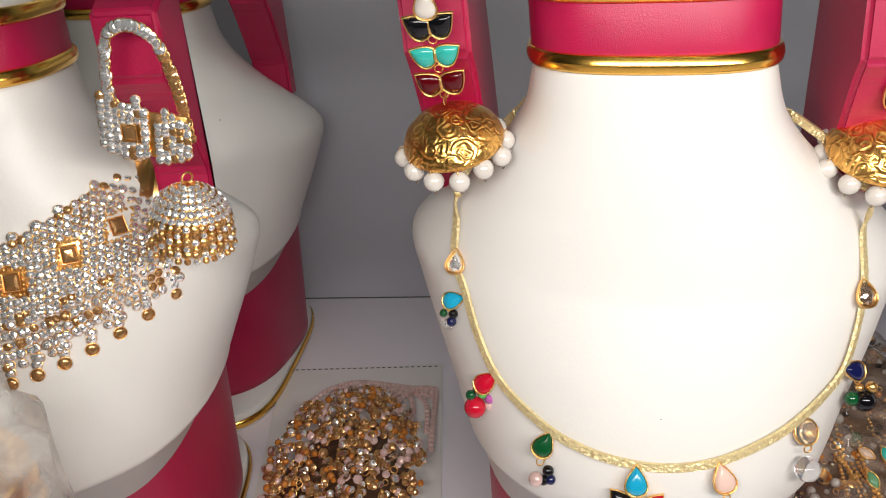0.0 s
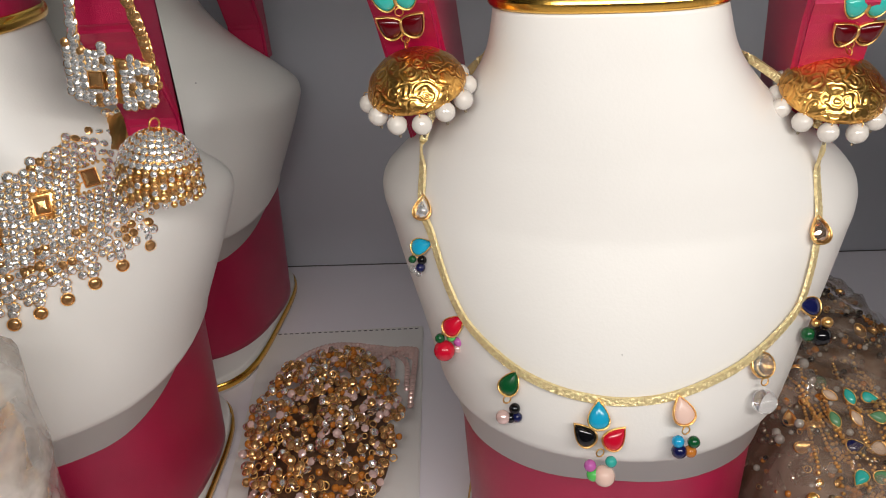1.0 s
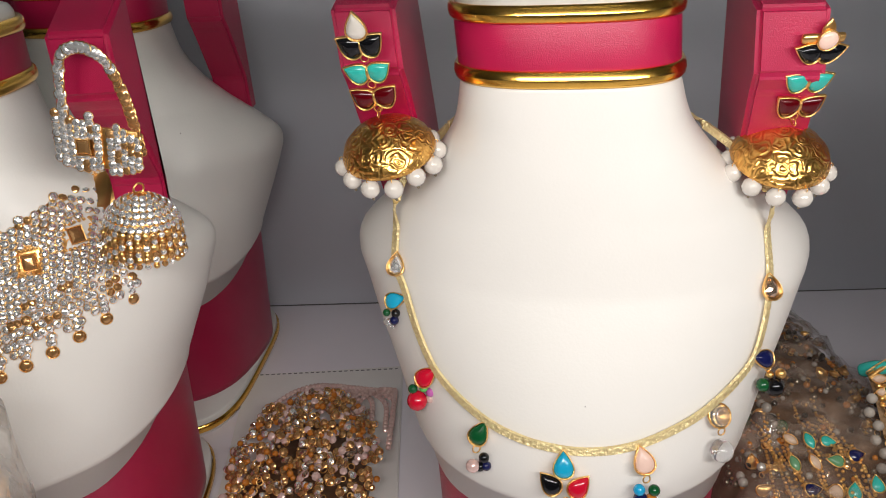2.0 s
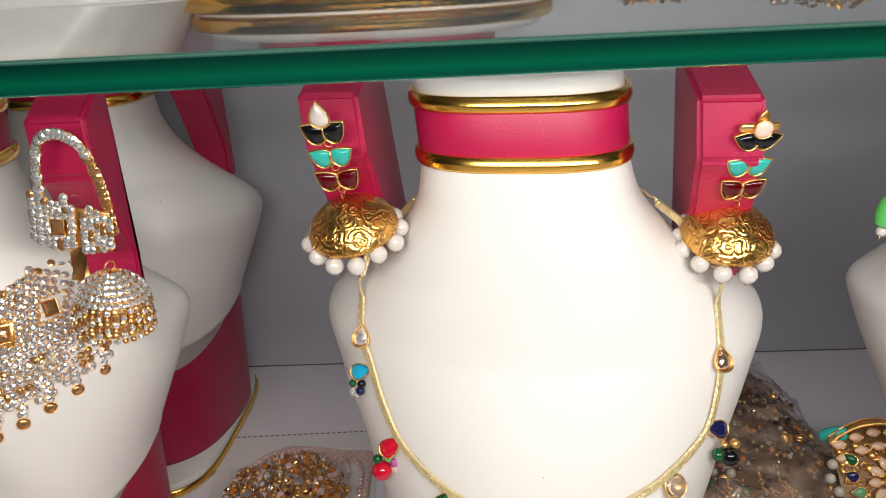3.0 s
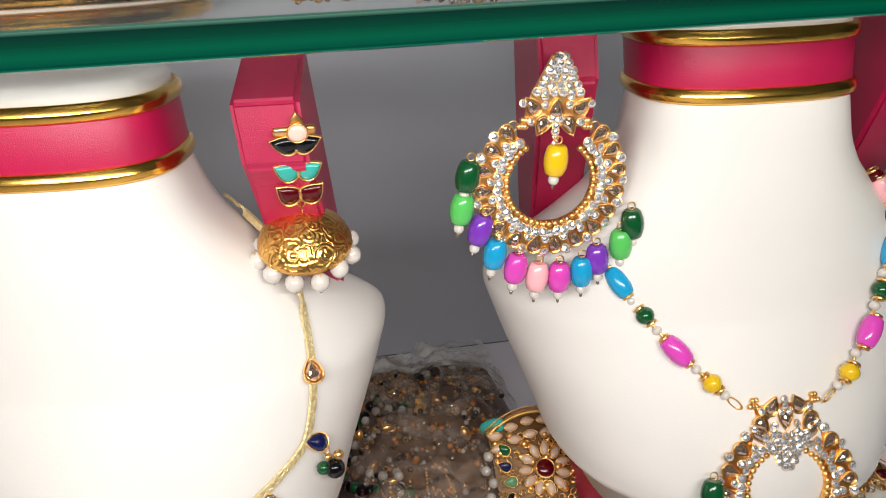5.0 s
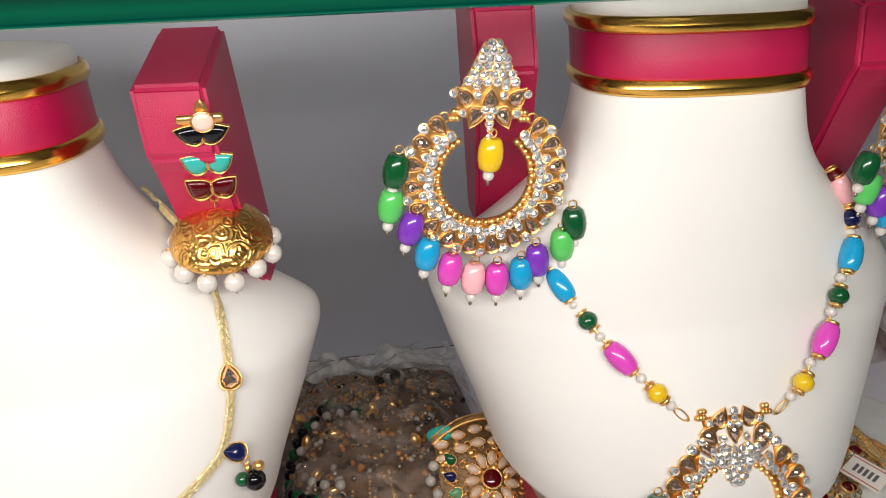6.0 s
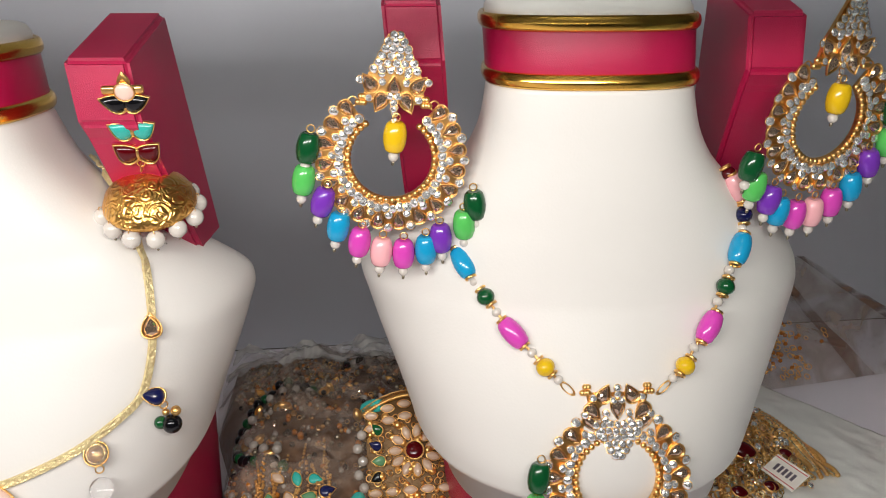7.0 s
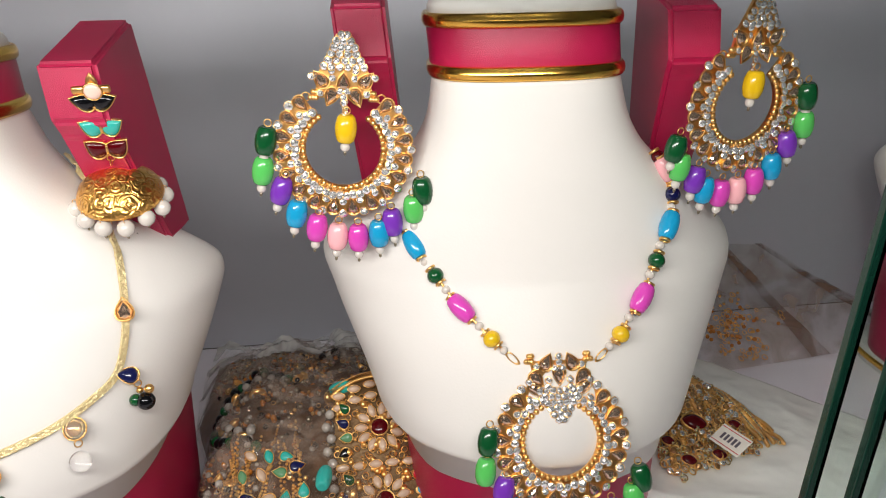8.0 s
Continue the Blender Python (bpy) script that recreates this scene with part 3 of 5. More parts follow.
def dome_earring(m, label, flower):
    top = tagged(new("dome_earring"), label, "earring", "pair of gold dome earrings")
    if flower:
        gem(top, facing(Vector((0.0008, -0.0016, -0.0050)), (0, -1, 0.1), 0), 0.0062, "round", BEIGE, "blush pink round stone")
        part("crest", box(-0.0065, 0.0065, -0.0012, 0.0008, -0.0066, -0.0036, 0.0008), GOLD, top, "gold backing plate")
        for s in (-1, 1):
            gem(top, facing(Vector((s * 0.0036, -0.0008, -0.0092)), (0, -1, 0.1), -s * 70), 0.0088, "tear", BLACK, "black enamel leaf", 1.0)
        piece("tip", "tear", GOLD, top, facing(Vector((0.0008, 0.0, -0.0015)), (0, -1, 0.1), 0, (0.006, 0.006, 0.003)))
    else:
        gem(top, facing(Vector((0, -0.0004, -0.0042)), (0, -1, 0.05), 0), 0.0090, "tear", PEARL, "white enamel drop")
        leaf_pair(top, -0.0105, BLACK, 0.0090, "black enamel leaf")
    leaf_pair(top, -0.0200, AQUA, 0.0083, "aqua green enamel leaf", 0.0038, 60)
    leaf_pair(top, -0.0290, MAROON, 0.0089, "dark red enamel leaf", 0.0040, 48)
    piece("link", "torus", GOLD, top, Matrix.Translation((0, 0, -0.0355)) @ pose(0, 0, 0, 90, 0, 90) @ Matrix.Diagonal((0.0052, 0.0028, 0.003, 1)))
    prof = [(0.0012, -0.0394), (0.0030, -0.0400), (0.0076, -0.0414), (0.0116, -0.0437), (0.0146, -0.0467), (0.0160, -0.0499), (0.0162, -0.0512), (0.0158, -0.0514), (0.0138, -0.0475), (0.009, -0.0435), (0.003, -0.0405)]
    part("dome", loft([[(r * math.cos(2 * math.pi * i / 40), r * math.sin(2 * math.pi * i / 40), z) for i in range(40)] for r, z in prof]), GOLD_EMBOSS, top, "embossed gold dome")
    piece("inner_bead", "ball", RED, top, Matrix.Translation((0.001, -0.004, -0.0535)) @ Matrix.Diagonal((0.0085, 0.0085, 0.0070, 1)), "small red bead inside the dome")
    for i in range(12):
        a = 2 * math.pi * (i + 0.35) / 12
        r = 0.0160 + 0.0006 * math.sin(i * 2.3)
        p = Vector((r * math.cos(a), r * math.sin(a), -0.0546 - 0.0006 * math.sin(i * 1.7)))
        piece("pearl", "ball", PEARL, top, Matrix.Translation(p) @ Matrix.Scale(0.0066, 4))
        piece("pin_end", "ball", SILVERY, top, Matrix.Translation(p - Vector((0, 0, 0.0042))) @ Matrix.Diagonal((0.0011, 0.0011, 0.0018, 1)))
        piece("pearl_loop", "torus", GOLD, top, Matrix.Translation(p + Vector((0, 0, 0.0036))) @ pose(0, 0, 0, 90, 0, math.degrees(a)) @ Matrix.Scale(0.0020, 4))
    top.matrix_world = m
    return top


dome_earring(pose(0.0028, 0.1650, 0.2690, 19, -5, -8) @ Matrix.Scale(1.03, 4), "gold dome earring with pearls, white and black enamel top", False)
dome_earring(pose(0.1462, 0.1600, 0.2600, 22, 0, 2) @ Matrix.Scale(1.03, 4), "gold dome earring with pearls, pink and black enamel top", True)


# ---- crescent earrings and pendant ----
def crescent(top, pendant):
    """A crescent of stones round (0, 0, 0), facing -y."""
    n = (0, -1, 0)
    a0, sweep = (110, 320) if pendant else (128, 284)
    span = [math.radians(a0 + sweep * k / 60) for k in range(61)]
    bm = bmesh.new()
    vs = [[bm.verts.new((r * math.cos(a), y, r * math.sin(a))) for r, y in ((0.0152, -0.0006), (0.0266, -0.0006), (0.0266, 0.0008), (0.0152, 0.0008))] for a in span]
    for a, b in zip(vs, vs[1:]):
        for j in range(4):
            bm.faces.new((a[j], a[(j + 1) % 4], b[(j + 1) % 4], b[j]))
    bm.faces.new(vs[0])
    bm.faces.new(vs[-1][::-1])
    bmesh.ops.recalc_face_normals(bm, faces=bm.faces)
    part("crescent_plate", bm, GOLD, top, "gold crescent plate", smooth=False)
    for k in range(36):
        a = math.radians(a0 + sweep * k / 35)
        piece("gold_bead", "ball", GOLD, top, Matrix.Translation((0.0161 * math.cos(a), -0.001, 0.0161 * math.sin(a))) @ Matrix.Scale(0.0026, 4))
    for k in range(34):
        a = math.radians(a0 + 2 + (sweep - 4) * k / 33)
        r = 0.0190 + 0.0005 * (k % 2)
        piece("rhinestone", "brilliant", CRYSTAL, top, facing((r * math.cos(a), -0.0016, r * math.sin(a)), (random.uniform(-0.4, 0.4), -1, random.uniform(-0.2, 0.6)), k * 17, 0.0035))
    for k in range(16):
        a = math.radians(a0 + 5 + (sweep - 10) * k / 15)
        gem(top, facing((0.0243 * math.cos(a), -0.0010, 0.0243 * math.sin(a)), n, math.degrees(a) + 90), 0.0068, "tear", KUNDAN, "smoky mirror drop in a gold rim", 0.95)
        if k < 15:
            a += math.radians((sweep - 10) / 30)
            piece("rhinestone", "brilliant", CRYSTAL, top, facing((0.0272 * math.cos(a), -0.0010, 0.0272 * math.sin(a)), (random.uniform(-0.4, 0.4), -1, random.uniform(-0.2, 0.6)), k * 31, 0.0035))
            piece("rhinestone", "brilliant", CRYSTAL, top, facing((0.0218 * math.cos(a), -0.0018, 0.0218 * math.sin(a)), (random.uniform(-0.4, 0.4), -1, random.uniform(-0.2, 0.6)), k * 23, 0.0030))


def hanging_bead(top, x, z, mat, tilt, pearl=True):
    m = Matrix.Translation((x, -0.0025, z)) @ pose(0, 0, 0, 0, tilt, 0)
    b = piece("bead", "barrel", mat, top, m @ Matrix.Diagonal((0.0088, 0.0084, 0.0112, 1)))
    piece("jump_ring", "torus", GOLD, top, m @ Matrix.Translation((0, 0, 0.0072)) @ pose(0, 0, 0, 90) @ Matrix.Scale(0.0034, 4))
    if pearl:
        piece("pearl", "ball", PEARL, top, m @ Matrix.Translation((0, 0, -0.0074)) @ Matrix.Scale(0.0040, 4))
        piece("pin_end", "ball", SILVERY, top, m @ Matrix.Translation((0, 0, -0.0100)) @ Matrix.Diagonal((0.0013, 0.0013, 0.0020, 1)))


HANG = [(-0.0305, 0.0030, DKGREEN, 8), (-0.0320, -0.0093, LTGREEN, 6), (-0.0249, -0.0175, PURPLE, 14), (-0.0189, -0.0271, BLUE, 8), (-0.0107, -0.0331, MAGENTA, 6), (-0.0022, -0.0367, PALEPINK, 3),
        (0.0064, -0.0371, MAGENTA, -2), (0.0150, -0.0350, BLUE, -4), (0.0205, -0.0300, PURPLE, -8), (0.0290, -0.0240, LTGREEN, -6), (0.0325, -0.0160, DKGREEN, -10)]


def crest(top, apex, base_z, half, sign):
    """The triangular top: rows of small stones between five drops; sign 1 points up, -1 down."""
    bm = bmesh.new()
    h = apex - base_z
    v = [(-half * 0.80, base_z), (half * 0.80, base_z), (half * 0.66, base_z + h * 0.42), (half * 0.20, apex), (-half * 0.20, apex), (-half * 0.66, base_z + h * 0.42)]
    lo = [bm.verts.new((x, 0.0006, z)) for x, z in v]
    hi = [bm.verts.new((x, -0.0008, z)) for x, z in v]
    for i in range(6):
        bm.faces.new((lo[i], lo[(i + 1) % 6], hi[(i + 1) % 6], hi[i]))
    bm.faces.new(hi)
    bm.faces.new(lo[::-1])
    bmesh.ops.recalc_face_normals(bm, faces=bm.faces)
    part("crest_plate", bm, GOLD, top, "gold crest plate", smooth=False)
    for fx, fz, t in ((-0.62, 0.30, 40), (0.0, 0.26, 0), (0.62, 0.30, -40), (-0.34, 0.02, 155), (0.34, 0.02, -155)):
        gem(top, facing((fx * half, -0.0014, base_z + fz * h), (0, -1, 0), t if sign > 0 else t + 180), 0.0072, "tear", KUNDAN, "smoky mirror drop in a gold rim", 0.95)
    for row, fz in enumerate((0.50, 0.60, 0.70, 0.80, 0.90, 0.99)):
        w = half * (0.64, 0.54, 0.44, 0.36, 0.28, 0.14)[row]
        c = max(2, round(2 * w / 0.0029))
        for i in range(c):
            x = -w + (i + 0.5 + 0.12 * (row % 2)) * 2 * w / c
            piece("rhinestone", "brilliant", CRYSTAL, top, facing((x, -0.0018, base_z + fz * h), (random.uniform(-0.4, 0.4), -1, random.uniform(-0.2, 0.6)), i * 20, 0.0030))
    for fx, fz in ((-0.32, 0.44), (0.32, 0.44), (-0.30, 0.32), (0.30, 0.32), (0.0, 0.03), (0.0, -0.07), (-0.10, 0.12), (0.10, 0.12), (-0.62, 0.08), (0.62, 0.08), (-0.84, 0.34), (0.84, 0.34)):
        piece("rhinestone", "brilliant", CRYSTAL, top, facing((fx * half, -0.0018, base_z + fz * h), (random.uniform(-0.4, 0.4), -1, random.uniform(-0.2, 0.6)), fx * 90, 0.0027))
    for s in (-1, 1):
        for j in range(5):
            piece("gold_bead", "ball", GOLD, top, Matrix.Translation((s * half * (0.74 + 0.075 * (j % 3)), -0.001, base_z + (0.0022 * (j // 3)))) @ Matrix.Scale(0.0024, 4))


def crescent_earring(m, label, side=1):
    top = tagged(new("crescent_earring"), label, "earring", "pair of crescent earrings")
    crescent(top, False)
    crest(top, 0.0450, 0.0205, 0.0145, 1)
    for s in (-1, 1):
        piece("link", "torus", GOLD, top, Matrix.Translation((s * 0.0148, 0, 0.0205)) @ pose(0, 0, 0, 90) @ Matrix.Scale(0.0040, 4))
    for k in range(3):
        piece("rhinestone", "brilliant", CRYSTAL, top, facing((0.0006, -0.001, 0.0192 - 0.0024 * k), (0, -1, 0), 0, 0.0022))
    hanging_bead(top, 0.0010, 0.0088, YELLOW, 2)
    for x, z, mat, tilt in HANG:
        hanging_bead(top, side * x, z, mat, side * tilt)
    top.matrix_world = m
    return top


crescent_earring(pose(0.2345, 0.1770, 0.2255, 2, 4, -4), "crescent earring with crystals and many coloured beads")
crescent_earring(pose(0.4000, 0.1680, 0.2370, 4, 2, 12), "crescent earring with crystals, turned sideways on its arm", -1)

# bead necklace with pendant
NECK_B = tagged(new("bead_necklace"), "multicoloured bead necklace with a crystal crescent pendant", "necklace")
P1 = Vector((0.315, 0.1320, 0.1085))
NECK_B.matrix_world = Matrix.Translation(P1) @ pose(0, 0, 0, -17, 0, -4)
PENDANT = NECK_B
crescent(PENDANT, True)
crest(PENDANT, 0.0090, 0.0335, 0.0150, -1)
for x, z, mat, tilt in HANG:
    hanging_bead(PENDANT, x, z - 0.001, mat, tilt, False)
INV = NECK_B.matrix_world.inverted()
# x, z of each bead, its size and colour, from the pendant upwards
LEFT = [(0.2938, 0.1451, 3.2, PEARL), (0.2891, 0.1497, 6.6, YELLOW), (0.2848, 0.1538, 3.4, PEARL), (0.2779, 0.1611, 9.0, MAGENTA), (0.2727, 0.1670, 3.4, PEARL), (0.2688, 0.1726, 6.4, DKGREEN), (0.2652, 0.1772, 3.6, PEARL), (0.2612, 0.1841, 9.0, BLUE),
        (0.2585, 0.1905, 3.6, PEARL), (0.2572, 0.1955, 6.0, NAVY), (0.2572, 0.2000, 3.6, PEARL), (0.2590, 0.2055, 8.0, PALEPINK), (0.2615, 0.2105, 3.6, PEARL), (0.2640, 0.2150, 6.0, MAROON)]
RIGHT = [(0.3368, 0.1457, 3.2, PEARL), (0.3416, 0.1503, 6.6, YELLOW), (0.3463, 0.1556, 3.4, PEARL), (0.3520, 0.1634, 9.0, MAGENTA), (0.3572, 0.1710, 3.6, PEARL), (0.3603, 0.1766, 6.4, DKGREEN), (0.3629, 0.1818, 3.6, PEARL), (0.3672, 0.1897, 9.0, BLUE),
         (0.3705, 0.1955, 3.6, PEARL), (0.3715, 0.2005, 6.2, NAVY), (0.3712, 0.2055, 3.6, PEARL), (0.3690, 0.2110, 8.0, PALEPINK), (0.3660, 0.2160, 5.0, MAROON)]


def chest_b(x, z, out):
    zz = z if z < 0.17 else 0.17 + (z - 0.17) * 0.07 / 0.082
    q = Vector((x - 0.3185, 0, zz))
    y = chest_y(q.x, zz) - out
    w = pose(0, 0, 0, 0, 0, -6) @ Vector((q.x, y, z))
    return Vector((x, 0.196 + w.y, z))


for seq in (LEFT, RIGHT):
    pts = [chest_b(x, z, 0.002 + 0.00042 * d) for x, z, d, mat in seq]
    part("thread", tube([INV @ p for p in pts], 0.0006), GOLD, NECK_B, "gold wire thread")
    for i, (x, z, d, mat) in enumerate(seq):
        barrel = d > 7.5
        d *= 1.14
        t = (pts[min(i + 1, len(pts) - 1)] - pts[max(i - 1, 0)]).normalized()
        turn = t.to_track_quat("Z", "Y").to_matrix().to_4x4()
        long = 1.3 if barrel else 1.0
        piece("bead", "barrel" if barrel else "ball", mat, NECK_B, INV @ Matrix.Translation(pts[i]) @ turn @ Matrix.Diagonal((d * 0.0008 if barrel else d * 0.001, d * 0.0008 if barrel else d * 0.001, d * 0.001 * long * 0.92, 1)))
        if d > 5:
            for s in (-1, 1):
                piece("spacer", "torus", GOLD, NECK_B, INV @ Matrix.Translation(pts[i] + t * s * d * 0.00050 * long) @ turn @ Matrix.Diagonal((0.0050, 0.0050, 0.0075, 1)))
    e = pts[0] + (pts[0] - pts[1]).normalized() * 0.0048
    piece("hook", "torus", GOLD, NECK_B, INV @ Matrix.Translation(e) @ (pts[0] - pts[1]).to_track_quat("X", "Y").to_matrix().to_4x4() @ Matrix.Diagonal((0.0080, 0.0034, 0.004, 1)))


# ---- crystal choker and its earring ----
CM = BUST_C.matrix_world.copy()
CHOKER = tagged(new("crystal_choker"), "wide crystal choker with champagne drops round the bust's neck", "choker")
CHOKER.matrix_world = CM
heap = Heap()


def z_top(x):
    return 0.1840 + 6.2 * min(abs(x), 0.05) ** 2 + 0.42 * max(0, abs(x) - 0.05)


def z_low(x):
    return 0.1625 + 3.0 * x * x


def z_drop(x):
    return 0.1410 + 3.2 * x * x


def jewel_at(x, z, size, mat, kind="brilliant", out=0.0022):
    p = Vector((x, chest_y(x, z) - out, z))
    n = chest_n(x, z) + Vector((random.uniform(-0.5, 0.5), 0, random.uniform(-0.3, 0.6)))
    heap.add(kind, mat, facing(p, n, random.uniform(0, 45), size))


BIG = [-0.058, -0.041, -0.024, -0.0065, 0.011, 0.0285, 0.0465, 0.0605]
x = -0.076
while x < 0.0775:
    zt, zl = z_top(x), z_low(x)
    rows = max(3, int((zt - zl) / 0.0023))
    for r in range(rows + 1):
        z = zl + (zt - zl) * r / rows
        if any(abs(x - b) < 0.0042 and abs(z - (z_top(b) + z_low(b)) / 2) < 0.0046 for b in BIG):
            continue
        jewel_at(x, z, 0.0030, CRYSTAL if r not in (0, rows) else (CRYSTAL if int(x * 1e4) % 3 else TOPAZ))
    if int((x + 0.076) / 0.00235) % 3 == 0:
        jewel_at(x, zt + 0.002, 0.0034, CRYSTAL)
        jewel_at(x, zt + 0.0005, 0.0020, GOLD, "ball")
    zd = z_drop(x)
    for r in range(5):
        z = zl - 0.0018 - (zl - zd - 0.004) * r / 5
        if r < 4 or int((x + 0.076) / 0.00235) % 2:
            jewel_at(x + random.uniform(-0.0006, 0.0006), z, random.choice((0.0027, 0.0030, 0.0034)), random.choice((CRYSTAL, CRYSTAL, CRYSTAL, CRYSTAL, CRYSTAL, TOPAZ)), "brilliant")
    x += 0.00235
heap.finish("rhinestone_field", CHOKER, "rows of small set crystals")
rings = []
for k in range(61):
    x = -0.077 + 0.154 * k / 60
    zt, zl = z_top(x), z_low(x)
    rings.append([(x, chest_y(x, z) - o, z) for z, o in ((zl - 0.001, 0.0004), (zl - 0.001, 0.0012), ((zt + zl) / 2, 0.0013), (zt + 0.001, 0.0012), (zt + 0.001, 0.0004))])
part("backing", loft(rings), GOLD, CHOKER, "gold mesh backing")
for b in BIG:
    z = (z_top(b) + z_low(b)) / 2
    p = Vector((b, chest_y(b, z) - 0.0026, z))
    gem(CHOKER, facing(p, chest_n(b, z), 0), 0.0062, "square", TOPAZ, "square champagne stone", 0.85)
    for k in range(22):
        a = k / 22 * 4
        s, u = int(a), a % 1 - 0.5
        dx, dz = ((u, 0.5), (0.5, -u), (-u, -0.5), (-0.5, u))[s]
        q = Vector((b + dx * 0.0072, 0, z + dz * 0.0086))
        q.y = chest_y(q.x, q.z) - 0.0026
        piece("gold_bead", "ball", GOLD, CHOKER, Matrix.Translation(q) @ Matrix.Scale(0.0013, 4))
for k in range(19):
    x = -0.0755 + 0.151 * k / 18
    z = z_drop(x)
    p = Vector((x, chest_y(x, z) - 0.0016, z))
    gem(CHOKER, facing(p, chest_n(x, z), 0), 0.0046, "round", TOPAZ, "round champagne drop")
    for j in range(2):
        q = Vector((x, 0, z + 0.0036 + 0.0026 * j))
        q.y = chest_y(x, q.z) - 0.0016
        piece("rhinestone", "brilliant", CRYSTAL, CHOKER, facing(q, chest_n(x, q.z), k * 13, 0.0034))

EAR_C = tagged(new("crystal_earring"), "crystal earring with a fringed dome and looped chain", "earring")
EAR_C.matrix_world = pose(-0.0840, 0.1655, 0.2325, 0, 8, -6) @ Matrix.Scale(0.90, 4)
heap = Heap()


def stud(x, y, z, size, mat, kind="brilliant", n=(0, -1, 0.1)):
    n = Vector(n) + Vector((random.uniform(-0.35, 0.35), 0, random.uniform(-0.35, 0.35)))
    heap.add(kind, mat, facing((x, y, z), n, random.uniform(0, 45), size))


for i in range(13):
    for j in range(9):
        x, z = -0.0150 + i * 0.0025, -0.0105 + j * 0.0024 + (0.0008 * math.sin(i * 1.3))
        lo = -0.0100 - 0.0006 * min(i, 12 - i)
        hi = 0.0095 - 0.0005 * i + (0.002 if i % 4 == 1 else 0)
        if lo <= z <= hi and not (abs(x + 0.0052) < 0.0030 and abs(z + 0.0030) < 0.0032) and not abs(x - 0.0034) < 0.0011:
            stud(x, -0.0012, z, 0.0032, CRYSTAL if random.random() < 0.85 else TOPAZ)
heap.finish("rhinestone_field", EAR_C, "rows of small set crystals")
part("plate", box(-0.0150, 0.0150, -0.0006, 0.0010, -0.0110, 0.0050, 0.0006), GOLD, EAR_C, "gold back plate")
gem(EAR_C, facing((-0.0052, -0.0018, -0.0030), (0, -1, 0.1), 6), 0.0056, "square", TOPAZ, "square champagne stone", 0.9)
heap = Heap()
loop_pts = spline([(-0.0120, -0.001, 0.0085), (-0.0122, -0.001, 0.0200), (-0.0098, -0.002, 0.0300), (-0.0020, -0.003, 0.0338), (0.0058, -0.002, 0.0300), (0.0090, 0.002, 0.0190), (0.0112, 0.004, 0.0080), (0.0135, 0.004, -0.0040)], 34)
for i, p in enumerate(loop_pts):
    heap.add("brilliant", CRYSTAL if i < 22 else TOPAZ, facing(p, (random.uniform(-0.4, 0.4), -1, random.uniform(-0.2, 0.5)), i * 11, 0.0040))
    heap.add("ball", GOLD, facing(p + Vector((0, 0.0012, 0)), (0, -1, 0), 0, 0.0026))
heap.finish("looped_chain", EAR_C, "crystal chain looped over the arm")
heap = Heap()
cx, cz = 0.0160, -0.0185
for r, z in ((0.0030, 0.0), (0.0055, -0.0008), (0.0078, -0.0020), (0.0100, -0.0036), (0.0118, -0.0056), (0.0130, -0.0080)):
    c = max(6, int(2 * math.pi * r / 0.0026))
    for i in range(c):
        a = 2 * math.pi * i / c
        d = Vector((math.cos(a), math.sin(a), 0.9))
        heap.add("brilliant", CRYSTAL, facing((cx + r * math.cos(a), r * math.sin(a) - 0.004, cz + z), d, i * 9, 0.0027))
for j in range(6):
    for i in range(30):
        a = 2 * math.pi * i / 30
        r = 0.0136 + 0.0002 * j
        q = (cx + r * math.cos(a), r * math.sin(a) - 0.004, cz - 0.0104 - 0.0023 * j)
        heap.add("brilliant" if j % 2 == 0 else "ball", (CRYSTAL, GOLD, TOPAZ)[(i + j) % 3], facing(q, (math.cos(a), math.sin(a), 0.2), i * 7, 0.0024))
heap.finish("fringe", EAR_C, "fringe of crystal strands")
part("dome", loft([[(cx + r * math.cos(2 * math.pi * i / 28), r * math.sin(2 * math.pi * i / 28) - 0.004, cz + z) for i in range(28)] for r, z in ((0.001, 0.0008), (0.005, -0.0006), (0.009, -0.0032), (0.012, -0.0070), (0.0126, -0.0215))]), GOLD, EAR_C, "gold dome")
piece("link", "torus", GOLD, EAR_C, Matrix.Translation((cx - 0.001, -0.003, cz + 0.0025)) @ pose(0, 0, 0, 90, 0, 60) @ Matrix.Scale(0.0050, 4))


# ---- packets on the shelf floor ----
def mound_height(x, y, cx, cy, rx, ry, h, seed):
    r2 = ((x - cx) / rx) ** 2 + ((y - cy) / ry) ** 2
    if r2 >= 1:
        return 0.0
    return h * (1 - r2 ** 1.6) * (1 + 0.30 * noise.noise(Vector((x * 45, y * 45, seed)))) + 0.0035 * noise.noise(Vector((x * 150, y * 150, seed)))


